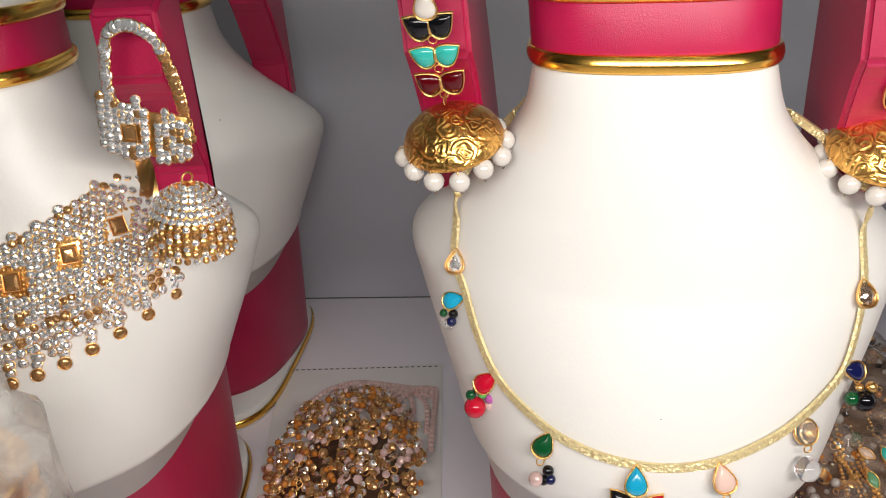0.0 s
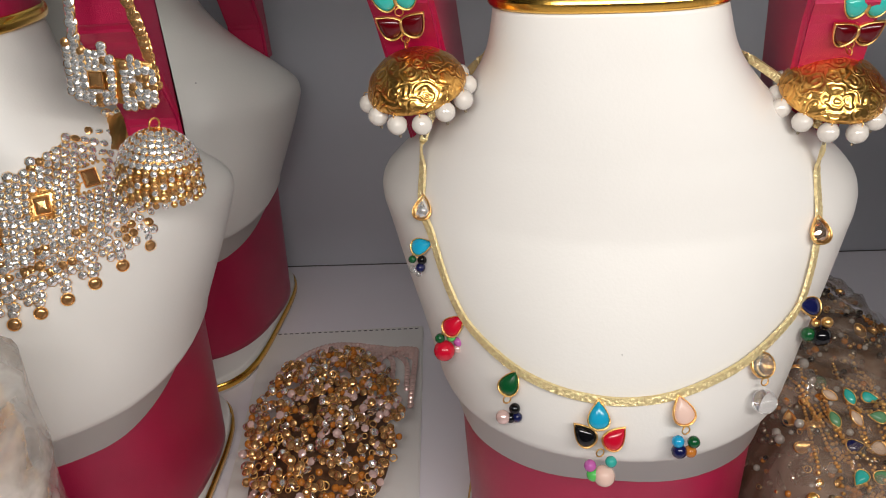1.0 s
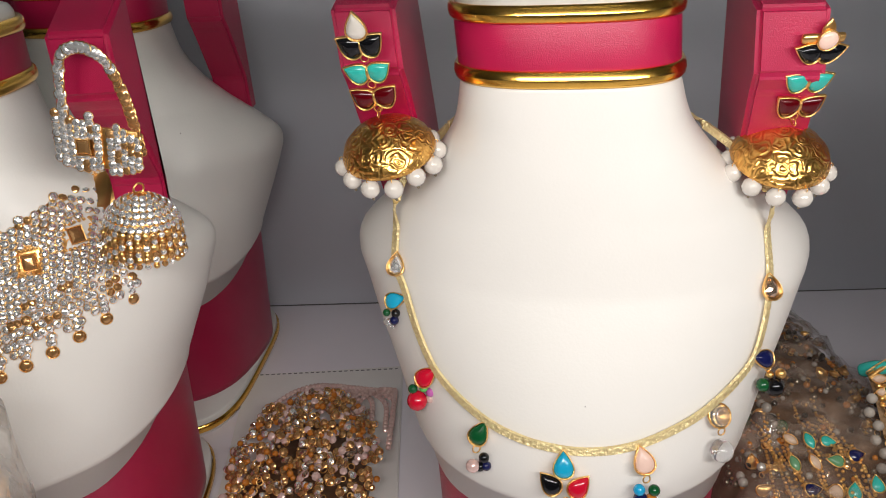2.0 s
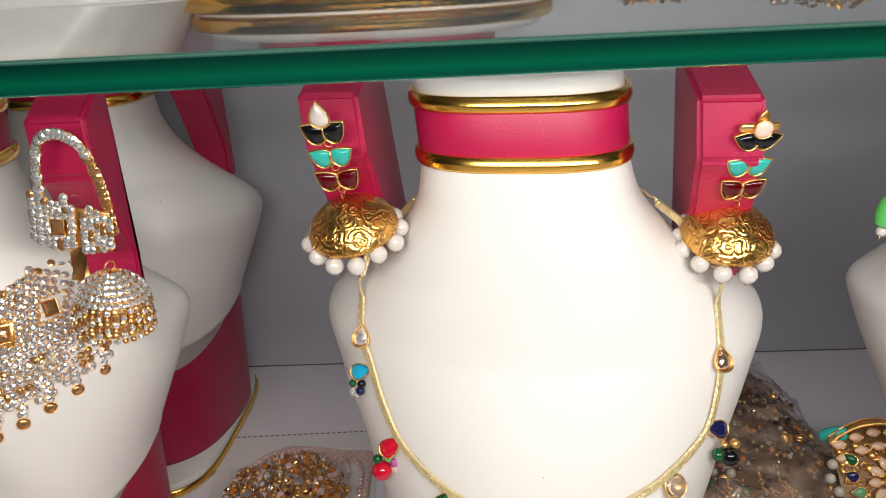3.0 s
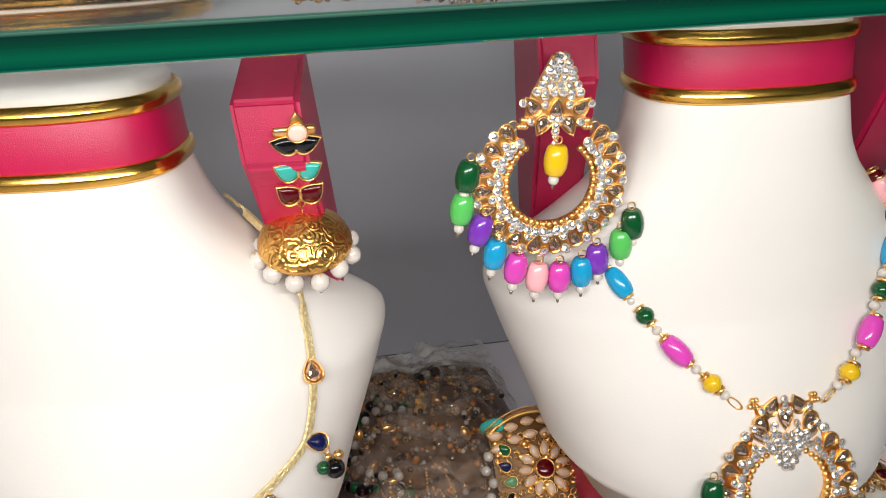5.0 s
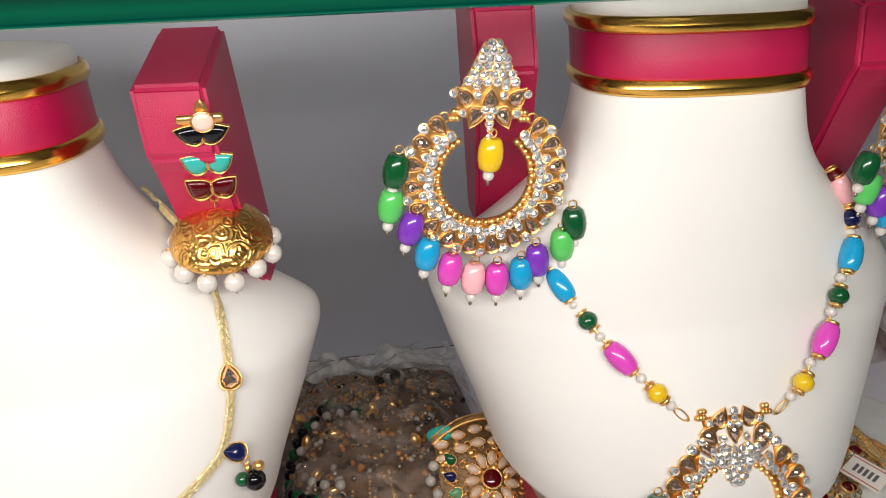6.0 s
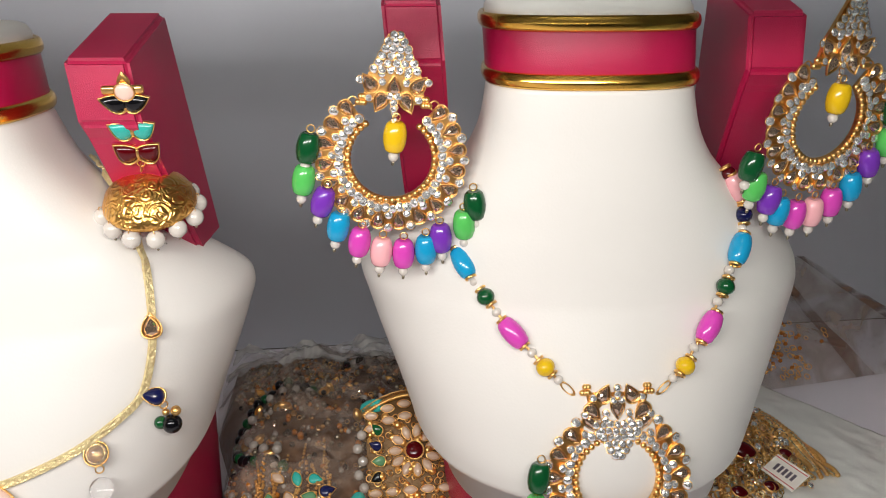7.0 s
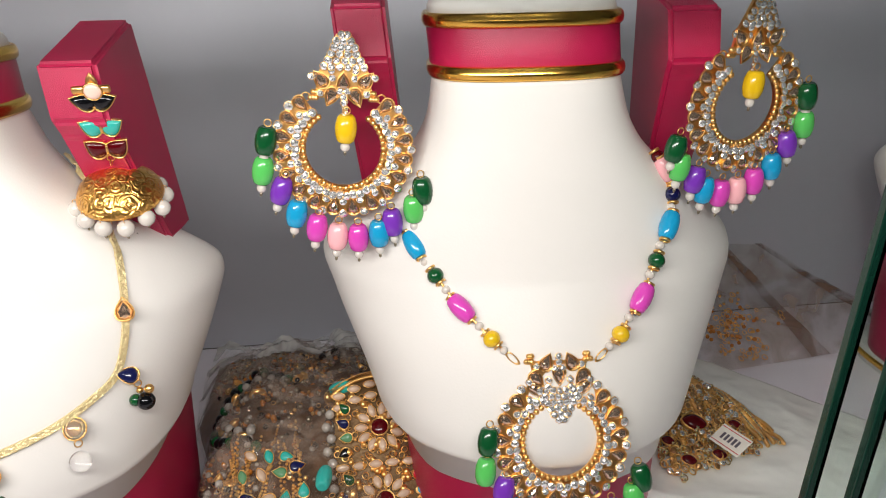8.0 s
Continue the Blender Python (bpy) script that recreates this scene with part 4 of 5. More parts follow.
def mound(cx, cy, rx, ry, h, seed, lift=0.0, n=44, over=1.12):
    bm = bmesh.new()
    c = bm.verts.new((cx, cy, mound_height(cx, cy, cx, cy, rx, ry, h, seed) + lift))
    rings = []
    for k in range(1, 15):
        f = k / 14
        row = []
        for i in range(n):
            a = 2 * math.pi * i / n
            e = 1 + 0.10 * math.sin(3 * a + seed) + 0.05 * math.sin(7 * a + 2 * seed)
            x, y = cx + rx * f * e * math.cos(a), cy + ry * f * e * math.sin(a)
            z = mound_height(x, y, cx, cy, rx * over, ry * over, h, seed) * (1 if k < 14 else 0) + lift * (1 if k < 14 else 0.2)
            row.append(bm.verts.new((x, y, max(0.0015 if k < 14 else 0.0, z))))
        rings.append(row)
    for i in range(n):
        bm.faces.new((c, rings[0][i], rings[0][(i + 1) % n]))
    for a, b in zip(rings, rings[1:]):
        for i in range(n):
            bm.faces.new((a[i], b[i], b[(i + 1) % n], a[(i + 1) % n]))
    bm.faces.new(rings[-1][::-1])
    return bm


def scatter(heap_, count, cx, cy, rx, ry, spec, kinds, spread=1.0, lift=0.001):
    """Small loose pieces lying on a mound. spec: the mound's numbers."""
    for _ in range(count):
        a, r = random.uniform(0, 2 * math.pi), math.sqrt(random.random()) * spread
        x, y = cx + rx * r * math.cos(a), cy + ry * r * math.sin(a)
        z = max(0.0015, mound_height(x, y, *spec))
        kind, mat, lo, hi = random.choice(kinds)
        s = random.uniform(lo, hi)
        n = Vector((random.uniform(-0.5, 0.5), -0.6 + random.uniform(-0.5, 0.4), 1.0))
        heap_.add(kind, mat, facing((x, y, z + s * 0.35 + random.uniform(0, lift)), n, random.uniform(0, 360), s))


GOLDEN = [("brilliant", TOPAZ, 0.003, 0.0046), ("brilliant", ROSE, 0.003, 0.004), ("oval", KUNDAN, 0.004, 0.006), ("ball", GOLD, 0.0018, 0.0028), ("brilliant", CRYSTAL, 0.0028, 0.0044), ("brilliant", TOPAZ, 0.003, 0.0044), ("oval_rim", GOLD, 0.005, 0.008), ("torus", GOLD, 0.003, 0.006), ("brilliant", CRYSTAL, 0.0035, 0.005), ("oval", TOPAZ, 0.005, 0.007)]

# flat pouch with a heap of crystal chain
pouch = tagged(new("jewellery_pouch"), "flat white stitched pouch lying on the shelf floor", "pouch")
pb = bmesh.new()
lo, hi = [], []
for x, y in ((-0.119, 0.374), (-0.011, 0.378), (-0.004, 0.140), (-0.098, 0.140)):
    lo.append(pb.verts.new((x, y, 0.0)))
    hi.append(pb.verts.new((x, y, 0.0024)))
for i in range(4):
    pb.faces.new((lo[i], lo[(i + 1) % 4], hi[(i + 1) % 4], hi[i]))
pb.faces.new(hi)
pb.faces.new(lo[::-1])
bmesh.ops.recalc_face_normals(pb, faces=pb.faces)
bmesh.ops.bevel(pb, geom=pb.edges[:], offset=0.0008, segments=2, affect="EDGES")
part("sheet", pb, POUCH, pouch, smooth=False)
for k in range(26):
    x = -0.114 + 0.0039 * k
    part("stitch", box(x, x + 0.0022, 0.3722 + 0.0015 * k / 26, 0.3728 + 0.0015 * k / 26, 0.0022, 0.0028), INK, pouch, smooth=False)
pile = tagged(new("crystal_chain_heap"), "heap of champagne crystal chains in gold settings on the pouch", "jewellery")
SPEC1 = (-0.058, 0.265, 0.062, 0.092, 0.022, 3.0)
heap = Heap()
ROSY = [("brilliant", TOPAZ, 0.003, 0.0046), ("brilliant", ROSE, 0.003, 0.0042), ("ball", GOLD, 0.0018, 0.0028), ("brilliant", TOPAZ, 0.003, 0.004), ("brilliant", TOPAZ, 0.003, 0.0044), ("ball", AMBER, 0.003, 0.004), ("oval", KUNDAN, 0.004, 0.006), ("brilliant", CRYSTAL, 0.003, 0.004), ("torus", GOLD, 0.003, 0.005)]
scatter(heap, 900, -0.058, 0.256, 0.042, 0.068, SPEC1, ROSY, 1.0, 0.005)
heap.finish("chain_tangle", pile, "gold set crystals and beads")
part("tangle", mound(-0.060, 0.256, 0.038, 0.060, 0.013, 3.0), TANGLE, pile, "dense gold tangle")
heap = Heap()
for strand in range(7):
    base = -0.075 + 0.009 * strand
    pts = spline([(base - 0.02, 0.31, 0.014), (base - 0.006, 0.342 + 0.004 * math.sin(strand), 0.008), (base + 0.014, 0.352 - 0.002 * strand, 0.006), (base + 0.036, 0.338 - 0.003 * strand, 0.006), (base + 0.040, 0.305 - 0.004 * strand, 0.010)], 34)
    for i, p in enumerate(pts):
        heap.add("brilliant", ROSE, facing((min(p.x, -0.014), p.y, p.z), (0, -0.6, 1), i * 20, 0.0030))
for strand in range(4):
    pts = spline([(-0.085 + 0.005 * strand, 0.235, 0.008), (-0.092 + 0.006 * strand, 0.205, 0.006), (-0.090 + 0.008 * strand, 0.165, 0.005)], 24)
    for i, p in enumerate(pts):
        heap.add("brilliant", ROSE, facing(p, (0, -0.6, 1), i * 20, 0.0030))
heap.finish("rose_strand", pile, "strands of pale rose crystals")

# polythene bag of jewellery between the two necklaces
BAG_PROFILE = [(0.08, 0.020), (0.15, 0.046), (0.21, 0.060), (0.26, 0.060), (0.31, 0.049), (0.37, 0.029), (0.42, 0.012), (0.453, 0.004)]


def bag_half(y):
    return 0.0590 + 0.0155 * max(0.0, min(1.0, (y - 0.285) / 0.05))


def bag_height(x, y):
    u = min(1.0, abs(x - 0.199) / bag_half(y))
    lumps = 0.010 * noise.noise(Vector((x * 60, y * 60, 7.0))) + 0.003 * noise.noise(Vector((x * 170, y * 170, 2.0)))
    return max(0.002, interp(BAG_PROFILE, y)[0] * (1 - u ** 5) + lumps * (1 - u))


def crease(x, y, size, seed):
    """Sharp folds, as in crumpled film."""
    v = 0.0
    for k, f in enumerate((1.0, 2.3, 4.7)):
        v += (1 - abs(2 * noise.noise(Vector((x * f / size, y * f / size, seed + k * 9.1))))) / f
    return v - 1.0


def sheet(place, nu, nv, skirt=True):
    """A surface over u, v in 0..1; its rim falls to the floor where skirt is set."""
    bm = bmesh.new()
    rows = [[bm.verts.new(place(i / nu, j / nv)) for i in range(nu + 1)] for j in range(nv + 1)]
    for j in range(nv):
        for i in range(nu):
            bm.faces.new((rows[j][i], rows[j][i + 1], rows[j + 1][i + 1], rows[j + 1][i]))
    if skirt:
        rim = rows[0] + [r[-1] for r in rows[1:]] + rows[-1][-2::-1] + [r[0] for r in rows[-2:0:-1]]
        low = [bm.verts.new((v.co.x, v.co.y, 0.0)) for v in rim]
        n = len(rim)
        for i in range(n):
            bm.faces.new((rim[(i + 1) % n], rim[i], low[i], low[(i + 1) % n]))
    return bm


def over_bag(grow, lift, fold, seed, y0=0.09, y1=0.448):
    def place(u, v):
        y = y0 + (y1 - y0) * v
        x = 0.199 + (2 * u - 1) * bag_half(y) * grow
        return (x, y, bag_height(x, y) + lift + fold * crease(x, y, 0.045, seed))
    return place


def strew(heap_, count, x0, x1, y0, y1, height, kinds, lift=0.001):
    """Small loose pieces lying on a surface."""
    for _ in range(count):
        x, y = random.uniform(x0, x1), random.uniform(y0, y1)
        kind, mat, lo, hi = random.choice(kinds)
        size = random.uniform(lo, hi)
        n = Vector((random.uniform(-0.5, 0.5), -0.6 + random.uniform(-0.5, 0.4), 1.0))
        heap_.add(kind, mat, facing((x, y, height(x, y) + size * 0.3 + random.uniform(0, lift)), n, random.uniform(0, 360), size))


bag = tagged(new("jewellery_bag"), "crumpled clear polythene bag of mixed gold jewellery on the shelf floor", "bag")
part("filling", sheet(over_bag(0.95, -0.002, 0.0, 1.0, 0.10, 0.436), 40, 80), TANGLE, bag, "brown jumble inside")
part("film", sheet(over_bag(1.0, 0.0075, 0.0075, 4.0, y1=0.425), 70, 130, False), POLYTHENE, bag, "crumpled clear polythene")
part("mouth", sheet(over_bag(0.98, 0.009, 0.006, 11.0, 0.385, 0.452), 60, 26, False), CLOUDY, bag, "cloudy folded bag mouth")
heap = Heap()
FINE = [("ball", GOLD, 0.0016, 0.0026), ("ball", AMBER, 0.002, 0.0036), ("ball", SILVERY, 0.002, 0.0034), ("ball", SILVERY, 0.002, 0.0034), ("ball", AMBER, 0.002, 0.0034), ("ball", BLACK, 0.002, 0.0036), ("torus", GOLD, 0.002, 0.0035), ("ball", SILVERY, 0.002, 0.0036), ("ball", GREY_PEARL, 0.002, 0.0034), ("brilliant", TOPAZ, 0.002, 0.0032), ("oval", KUNDAN, 0.003, 0.005)]
strew(heap, 520, 0.140, 0.200, 0.335, 0.415, bag_height, FINE, 0.003)
strew(heap, 170, 0.200, 0.262, 0.345, 0.415, bag_height, FINE, 0.003)
strew(heap, 620, 0.146, 0.250, 0.160, 0.335, bag_height, FINE * 2 + [("oval_rim", GOLD, 0.005, 0.008)], 0.003)
strew(heap, 150, 0.150, 0.182, 0.130, 0.240, bag_height, FINE + [("ball", GREY_PEARL, 0.004, 0.005), ("tear_rim", GOLD, 0.006, 0.008)], 0.004)
heap.finish("loose_jewellery", bag, "gold beads, crystals and pearls")
bracelet = tagged(new("bead_bracelet"), "black and green bead bracelet with pearls lying in the bag", "bracelet")
for k in range(22):
    a = math.radians(75 + 190 * k / 21)
    for j, (grow, mat, d) in enumerate(((1.0, BLACK if k % 3 else DKGREEN, 0.0064), (0.80, GREY_PEARL, 0.0052))):
        if j and k % 2:
            continue
        x, y = 0.183 + 0.031 * grow * math.cos(a), 0.268 + 0.050 * grow * math.sin(a)
        piece("bead", "ball", mat, bracelet, Matrix.Translation((x, y, bag_height(x, y) + 0.004)) @ Matrix.Scale(d, 4))
brooch = tagged(new("bead_cluster"), "cluster of black beads and grey pearls in the bag", "beads")
for k in range(16):
    x, y = 0.218 + random.uniform(-0.016, 0.018), 0.385 + random.uniform(-0.010, 0.010)
    piece("bead", "ball", BLACK if k % 3 else GREY_PEARL, brooch, Matrix.Translation((x, y, bag_height(x, y) + 0.004)) @ Matrix.Scale(random.uniform(0.005, 0.008), 4))
for x, y, z, rz, ry in ((0.2250, 0.230, 0.0870, -35, 62), (0.2155, 0.172, 0.074, 80, 85)):
    b = tagged(new("turquoise_bead"), "oval turquoise bead among the bagged jewellery", "bead", "loose turquoise beads")
    b.location = (x, y, z)
    piece("bead_body", "barrel", AQUA, b, pose(0, 0, 0, 0, ry, rz) @ Matrix.Diagonal((0.0076, 0.0076, 0.0128, 1)))
flowers = tagged(new("enamel_ornament"), "gold ornament with aqua, blue and green enamel petals in the bag", "ornament")
for k in range(15):
    x, y = 0.176 + 0.0088 * (k % 4) + 0.003 * (k // 4 % 2), 0.165 + 0.0135 * (k // 4)
    gem(flowers, facing((x, y, bag_height(x, y) + 0.0065 + random.uniform(0, 0.002)), (random.uniform(-0.3, 0.3), -0.7, 1), random.uniform(0, 360)), random.uniform(0.0070, 0.0085), random.choice(("tear", "tear", "oval")), (AQUA, SAGE, CREAM, SAGE, NAVY, CREAM, AQUA)[k % 7], "")
heap = Heap()
for k in range(16):
    x0, y0 = random.uniform(0.165, 0.205), random.uniform(0.20, 0.235)
    for j in range(26):
        x, y = x0 + 0.00045 * j * math.sin(k * 1.7), y0 - 0.0022 * j
        heap.add("ball", GOLD, Matrix.Translation((x, y, bag_height(x, y) + 0.0055 + 0.002 * math.sin(j * 0.3 + k))) @ Matrix.Scale(0.0016, 4))
heap.finish("gold_strand", flowers, "fine gold strands")

# jewelled panel leaning on the bag
panel = tagged(new("jewelled_panel"), "curved gold filigree panel set with cream, red, green and blue stones", "ornament")
panel.matrix_world = Matrix.Translation((0.2435, 0.206, 0.0765)) @ pose(0, 0, 0, 44, 0, 0)
heap = Heap()


def curved(x, y, up=0.0):
    return Vector((x, y, up - 8.0 * x * x - 1.2 * max(0.0, y - 0.008) ** 2 * 10))


def arch(x):
    return 0.0300 - 15.0 * x * x


part("mesh_plate", sheet(lambda u, v: curved(-0.0225 + 0.0465 * u, -0.070 + (arch(-0.0225 + 0.0465 * u) + 0.070) * v, -0.0020), 26, 40, False), DULL_GOLD, panel, "brown gold mesh plate")


def panel_stone(x, y, form, mat, size, turn, width=1.0):
    gem(panel, Matrix.Translation(curved(x, y, random.uniform(-0.0004, 0.0006))) @ pose(0, 0, 0, random.uniform(-9, 9), math.degrees(16 * x) + random.uniform(-9, 9), turn), size, form, mat, "", width)


for fy in (0.0, -0.0355):
    panel_stone(0, fy, "round", MAROON, 0.0088, 0)
    for k in range(11):
        a = 2 * math.pi * (k + 0.4) / 11
        panel_stone(0.0092 * math.cos(a), fy + 0.0092 * math.sin(a), "oval", CREAM, 0.0069, math.degrees(a) - 90 + random.uniform(-6, 6), 1.0)
    for k, mat in enumerate((DKGREEN, RED, NAVY, BLUE, SAGE, SAGE, BLACK, RED)):
        s, r = (-1 if k % 2 == 0 else 1), k // 2
        panel_stone(s * (0.0172 + 0.0012 * (r % 2)), fy + 0.0118 - 0.0076 * r, "tear", mat, 0.0068, -s * 40 + 25 * r)
for ry in (0.0170, 0.0235, -0.0180, -0.0535, -0.060):
    for i in range(6):
        x = -0.0195 + 0.0081 * i
        panel_stone(x, ry - (12.0 * x * x if ry > 0 else 0.0), "oval", CREAM, 0.0068, 90, 1.0)
for i in range(46):
    x = -0.0228 + 0.00104 * i
    for k in range(2):
        heap.add("ball" if k else "torus", GOLD, Matrix.Translation(curved(x, arch(x) - 0.0022 * k, 0.001)) @ pose(0, 0, 0, 60, 0, 0) @ Matrix.Scale(0.0022 if k else 0.0030, 4))
for i in range(420):
    x, y = random.uniform(-0.0225, 0.0235), random.uniform(-0.068, 0.018)
    heap.add(random.choice(("ball", "torus", "torus")), GOLD, Matrix.Translation(curved(x, y, -0.0006)) @ pose(0, 0, 0, random.uniform(-40, 40), random.uniform(-40, 40), 0) @ Matrix.Scale(random.uniform(0.0016, 0.0042), 4))
for i in range(13):
    heap.add("ball", GREY_PEARL, Matrix.Translation(curved(-0.0245 - 0.0022 * (i % 2), 0.010 - 0.0062 * i, 0.0)) @ Matrix.Scale(0.0050, 4))
heap.finish("gold_filigree", panel, "gold wire and grain filigree")

# white pouch with a heap of gold chain and a price tag
POUCH_CORNERS = [Vector(p) for p in ((0.378, 0.185, 0.036), (0.468, 0.150, 0.026), (0.562, 0.236, 0.018), (0.440, 0.378, 0.030))]


def pouch_at(u, v):
    a, b, c, d = POUCH_CORNERS
    p = (a * (1 - u) + b * u) * (1 - v) + (d * (1 - u) + c * u) * v
    puff = 0.006 * math.sin(math.pi * u) * math.sin(math.pi * v)
    return Vector((p.x, p.y, p.z + puff + 0.0016 * crease(p.x, p.y, 0.05, 3.0)))


pouch2 = tagged(new("jewellery_pouch"), "crumpled white plastic pouch under gold chains", "pouch")
part("sheet", sheet(pouch_at, 60, 70), BAG_WHITE, pouch2, "crumpled white plastic")
for k in range(20):
    st = box(-0.0015, 0.0015, -0.0003, 0.0003, 0.0, 0.0006)
    bmesh.ops.transform(st, matrix=Matrix.Translation(pouch_at(0.955, 0.05 + 0.045 * k) + Vector((0, 0, 0.0006))) @ pose(0, 0, 0, 0, 0, 42), verts=st.verts)
    part("stitch", st, INK, pouch2, smooth=False)
chains = tagged(new("gold_chain_heap"), "fan of gold ball chains with dark red stones on the pouch", "jewellery")


def fan(s, t, lift=0.0):
    """s across the strands, t along them from the gathered end."""
    v0, u0 = 0.86 - 0.10 * s, 0.02 + 0.10 * s
    u1, v1 = 0.10 + 0.56 * max(0.0, s) ** 0.8, 0.10 + 0.36 * s
    u, v = u0 + (u1 - u0) * t + 0.07 * math.sin(math.pi * t) * s, v0 + (v1 - v0) * t
    p = pouch_at(u, v)
    return Vector((p.x, p.y, p.z + lift + 0.007 * math.sin(math.pi * min(1.0, 0.15 + t * 0.85)) * math.sin(math.pi * (0.1 + 0.8 * s))))


part("tangle", sheet(lambda u, v: fan(0.03 + 0.90 * u, 0.02 + 0.90 * v, 0.0006), 24, 40, False), TANGLE, chains, "brown gold tangle")
heap = Heap()
for k in range(30):
    s = (k + 0.5) / 30
    wave, reach = random.uniform(0, 6.28), random.uniform(0.86, 1.06)
    for i in range(44):
        t = i / 43 * reach
        p = fan(s + 0.018 * math.sin(t * 9 + wave), t, 0.0022 + 0.0012 * math.sin(t * 14 + wave))
        heap.add("ball", GOLD if k % 3 else PALE_GOLD, Matrix.Translation(p) @ Matrix.Scale(0.0026, 4))
for _ in range(380):
    p = fan(random.uniform(0.0, 0.75), random.uniform(0.45, 1.10), random.uniform(0.002, 0.006))
    kind, mat, size = random.choice((("brilliant", CRYSTAL, 0.0034), ("brilliant", TOPAZ, 0.0036), ("torus", GOLD, 0.0050), ("ball", PALE_GOLD, 0.0030), ("torus", PALE_GOLD, 0.0042)))
    heap.add(kind, mat, facing(p, (random.uniform(-0.5, 0.5), -0.7, 1), random.uniform(0, 360), size))
heap.finish("chain_tangle", chains, "fine gold ball chain")
for s, t, size in ((0.10, 0.60, 0.0150), (0.28, 0.80, 0.0150), (0.16, 1.02, 0.0090), (0.62, 0.86, 0.0080), (0.05, 0.86, 0.0080), (0.40, 1.05, 0.0085)):
    gem(chains, facing(fan(s, t, 0.0055), (0, -0.6, 1), 70), size, "oval", MAROON, "dark red oval stone", 1.15)
tag = tagged(new("price_tag"), "small white paper price tag lying on the gold chains", "tag")
tag.matrix_world = Matrix.Translation((0.4290, 0.1965, 0.0530)) @ pose(0, 0, 0, 30, 0, -72)
part("card", box(-0.0100, 0.0100, -0.0062, 0.0062, -0.0002, 0.0003, 0.00015), PAPER, tag, "white paper card", smooth=False)
part("border", box(-0.0096, 0.0096, -0.0050, -0.0046, 0.0003, 0.0005), RED, tag, "thin red printed line", smooth=False)
part("border", box(-0.0096, 0.0096, 0.0046, 0.0050, 0.0003, 0.0005), RED, tag, "thin red printed line", smooth=False)
for k in range(5):
    part("printed_bar", box(-0.0060 + 0.0026 * k, -0.0045 + 0.0026 * k, -0.0022, 0.0020, 0.0003, 0.0005), INK, tag, "grey printed bar", smooth=False)

# clear bag leaning behind
clear_bag = tagged(new("polythene_bag"), "brownish clear polythene bag leaning on the back wall", "bag")


def lean_film(u, v):
    a, b, c, d = Vector((0.452, 0.345, 0.003)), Vector((0.690, 0.372, 0.003)), Vector((0.585, 0.448, 0.066)), Vector((0.490, 0.450, 0.074))
    p = (a * (1 - u) + b * u) * (1 - v) + (d * (1 - u) + c * u) * v
    return Vector((p.x, p.y, max(0.002, p.z + 0.004 * crease(p.x, p.y, 0.08, 8.0) * math.sin(math.pi * v))))


part("film", sheet(lean_film, 50, 40, False), POLYTHENE, clear_bag, "brownish clear film")
for u0 in (0.93, 0.56):
    part("fold", sheet(lambda u, v: lean_film(u0 + 0.07 * u, v) + Vector((0, -0.0015, 0.0015)), 6, 40, False), FOLDED, clear_bag, "brown folded strip of film")
heap = Heap()
for _ in range(150):
    p = lean_film(min(0.9, max(0.1, random.gauss(0.34, 0.07))), min(0.9, max(0.05, random.gauss(0.30, 0.12))))
    kind, mat, size = random.choice((("torus", GOLD, 0.005), ("ball", AMBER, 0.003), ("ball", GOLD, 0.0024), ("torus", GOLD, 0.0036)))
    heap.add(kind, mat, facing(p + Vector((0, -0.002, 0.002)), (random.uniform(-0.5, 0.5), -0.7, 1), random.uniform(0, 360), size))
heap.finish("loose_jewellery", clear_bag, "small gold links")

# wrapped stack of bangles in front of the choker bust
bangles = tagged(new("wrapped_bangles"), "stack of gold bangles wrapped in clear polythene", "bangles")
bangles.location = (-0.141, 0.098, 0)
for k in range(20):
    piece("bangle", "torus", GOLD, bangles, Matrix.Translation((0.0012 * math.sin(k * 1.9), 0.0012 * math.cos(k * 2.7), 0.006 + 0.0075 * k)) @ Matrix.Diagonal((0.060, 0.060, 0.046, 1)))
wr = []
for k in range(24):
    z = 0.175 * k / 23
    wr.append([((0.036 + 0.004 * noise.noise(Vector((math.cos(a) * 2, math.sin(a) * 2, z * 40)))) * (1 if k < 22 else 0.80) * math.cos(a), (0.036 + 0.004 * noise.noise(Vector((math.cos(a) * 2, math.sin(a) * 2, z * 40)))) * (1 if k < 22 else 0.80) * math.sin(a), z) for a in (2 * math.pi * i / 40 for i in range(40))])
part("wrapper", loft(wr), CLOUDY, bangles, "creased clear polythene wrapper")


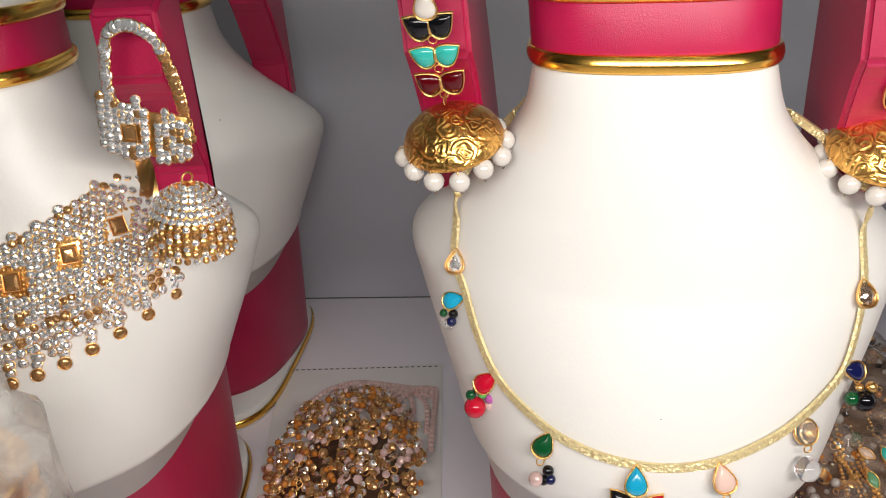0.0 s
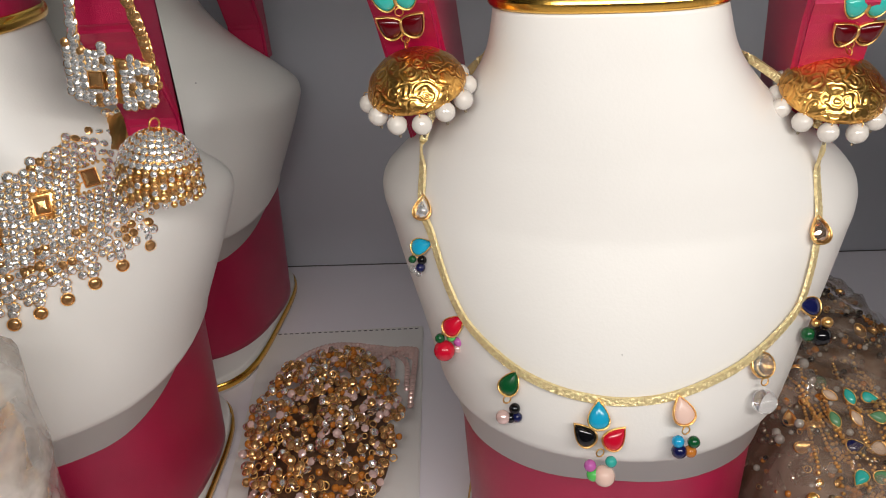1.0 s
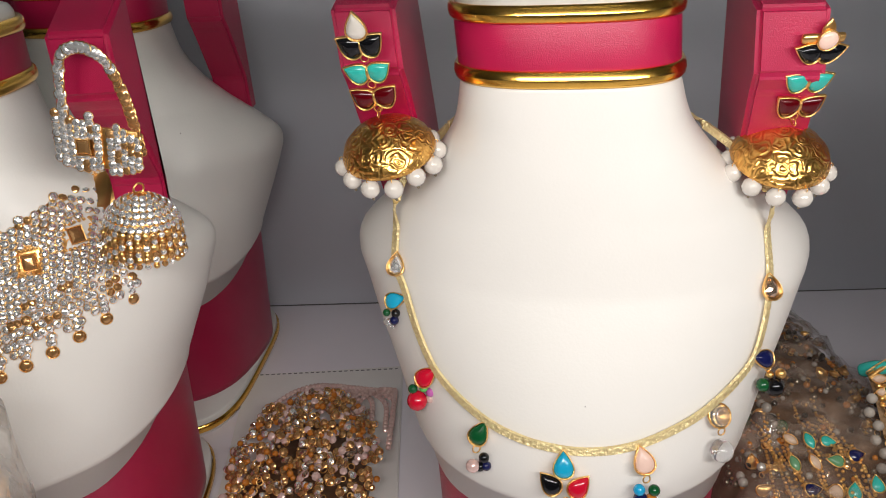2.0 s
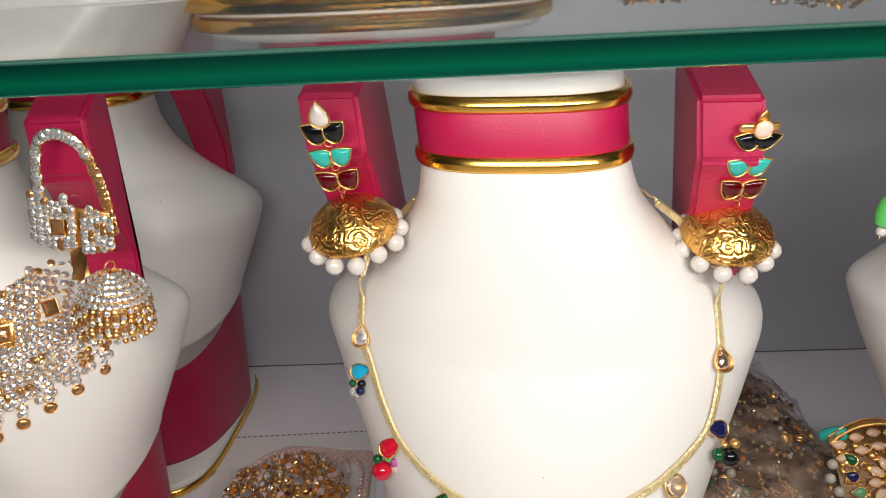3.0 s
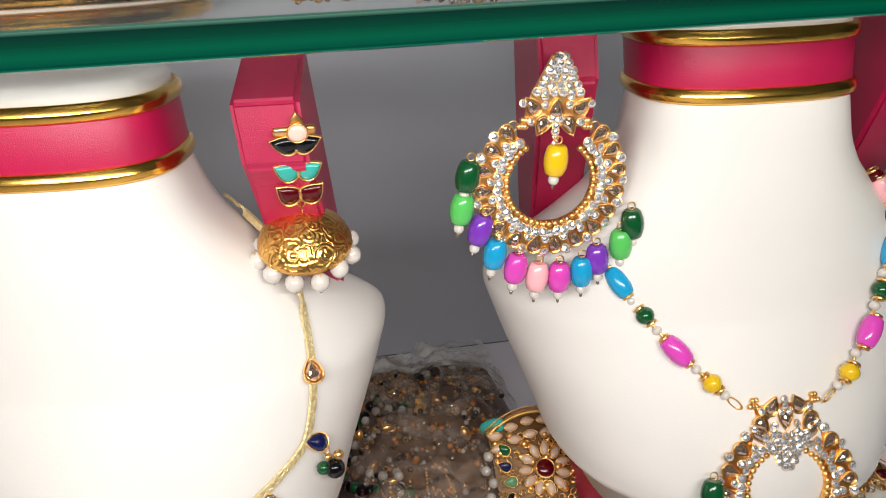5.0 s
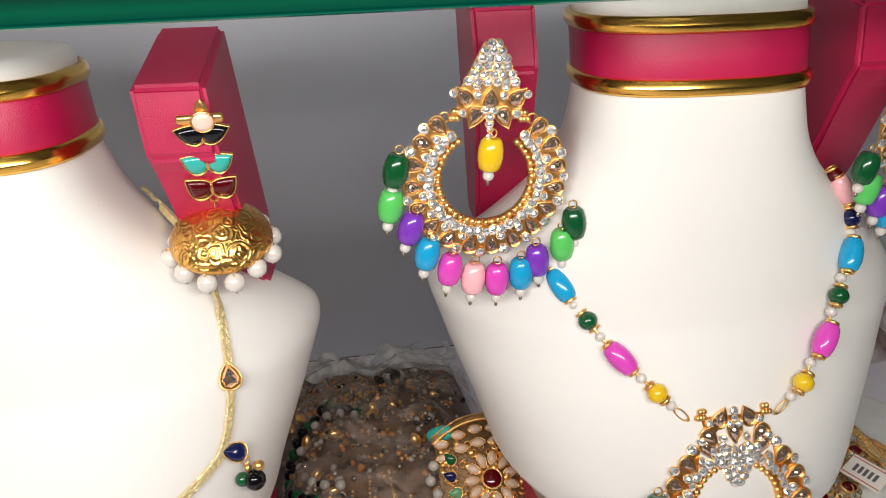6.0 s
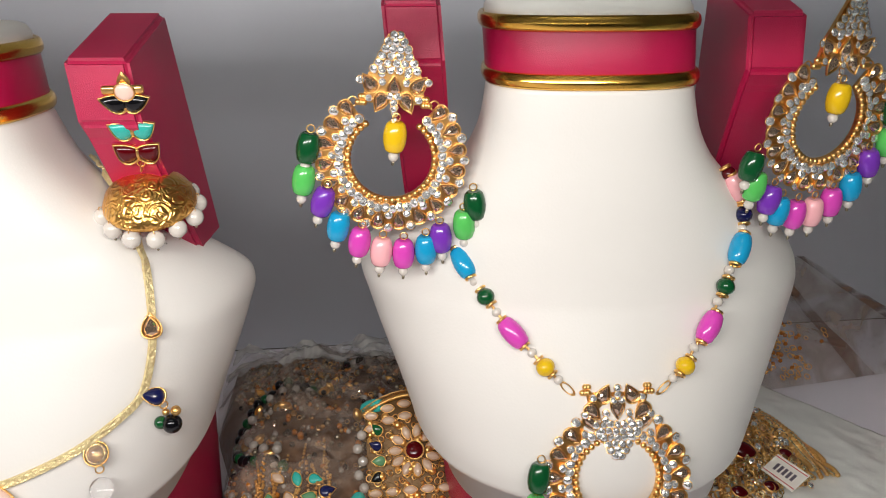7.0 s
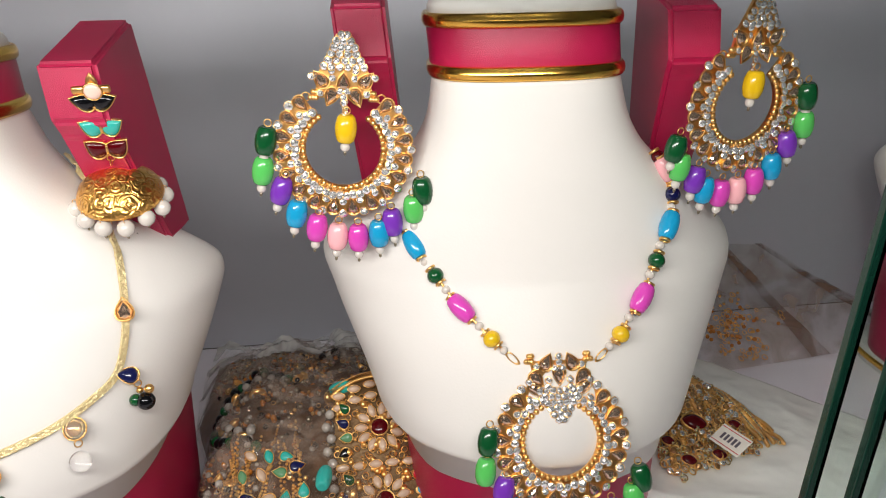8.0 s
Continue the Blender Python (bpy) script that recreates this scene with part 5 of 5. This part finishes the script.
# ---- things on the glass shelf ----
TOP = 0.2972
base2 = tagged(new("bust_base"), "gold ringed oval base of a bust on the glass shelf", "display base")
base2.location = (0.006, 0.396, TOP)


def oval(z, g):
    return [(x, y, z) for x, y in ring(0.106 + g, -0.092 - g, 0.070 + g * 0.2, 2.4, 72)]


for z, g in ((0.0045, 0.0), (0.0150, -0.006)):
    part("gold_ring", loft([oval(z + 0.0045 * math.sin(2 * math.pi * k / 12), g + 0.0028 * math.cos(2 * math.pi * k / 12)) for k in range(13)], False, False), GOLD_TRIM, base2, "polished gold ring")
part("plate", loft([oval(0.0, -0.003), oval(0.020, -0.008), oval(0.024, -0.012)]), WHITE, base2, "white oval plate")
part("pedestal", loft([oval(0.0238, -0.035), oval(0.09, -0.040)]), PINK, base2, "pink leatherette lower body")

bag2 = tagged(new("plastic_bag"), "crumpled white plastic bag on the glass shelf", "bag")
bag2.location = (0, 0, TOP)
part("film", mound(-0.222, 0.350, 0.140, 0.112, 0.090, 21.0, over=0.97), BAG_WHITE, bag2)
for i, (x, y) in enumerate(((0.235, 0.330), (0.330, 0.350), (0.170, 0.400))):
    pk = tagged(new("clear_packet"), "clear packet with gold pieces on the glass shelf", "packet", "packets on the glass shelf")
    pk.location = (0, 0, TOP)
    spec = (x, y, 0.036, 0.040, 0.014, 30.0 + i)
    part("film", mound(x, y, 0.034, 0.040, 0.014, 30.0 + i), CLOUDY, pk)
    heap = Heap()
    scatter(heap, 40, x, y, 0.024, 0.026, spec, GOLDEN, 1.0, 0.002)
    heap.finish("loose_jewellery", pk, "gold pieces")


# ---- sliding glass doors ----
for i, (x, y) in enumerate(((0.3555, 0.0540), (0.3655, 0.0470))):
    door = tagged(new("glass_door"), "sliding glass door with a green polished edge", "glass door", "sliding glass doors")
    door.matrix_world = pose(x, y, 0, 0, 6.5, 0)
    part("pane", box(0.0034, 0.42, -0.0018, 0.0018, 0.042, 0.50), GLASS, door, smooth=False).visible_shadow = False
    part("edge", box(0.0, 0.0026, -0.0016, 0.0016, 0.0, 0.50, 0.0004), DOOR_EDGE, door, "dark green polished edge", smooth=False)
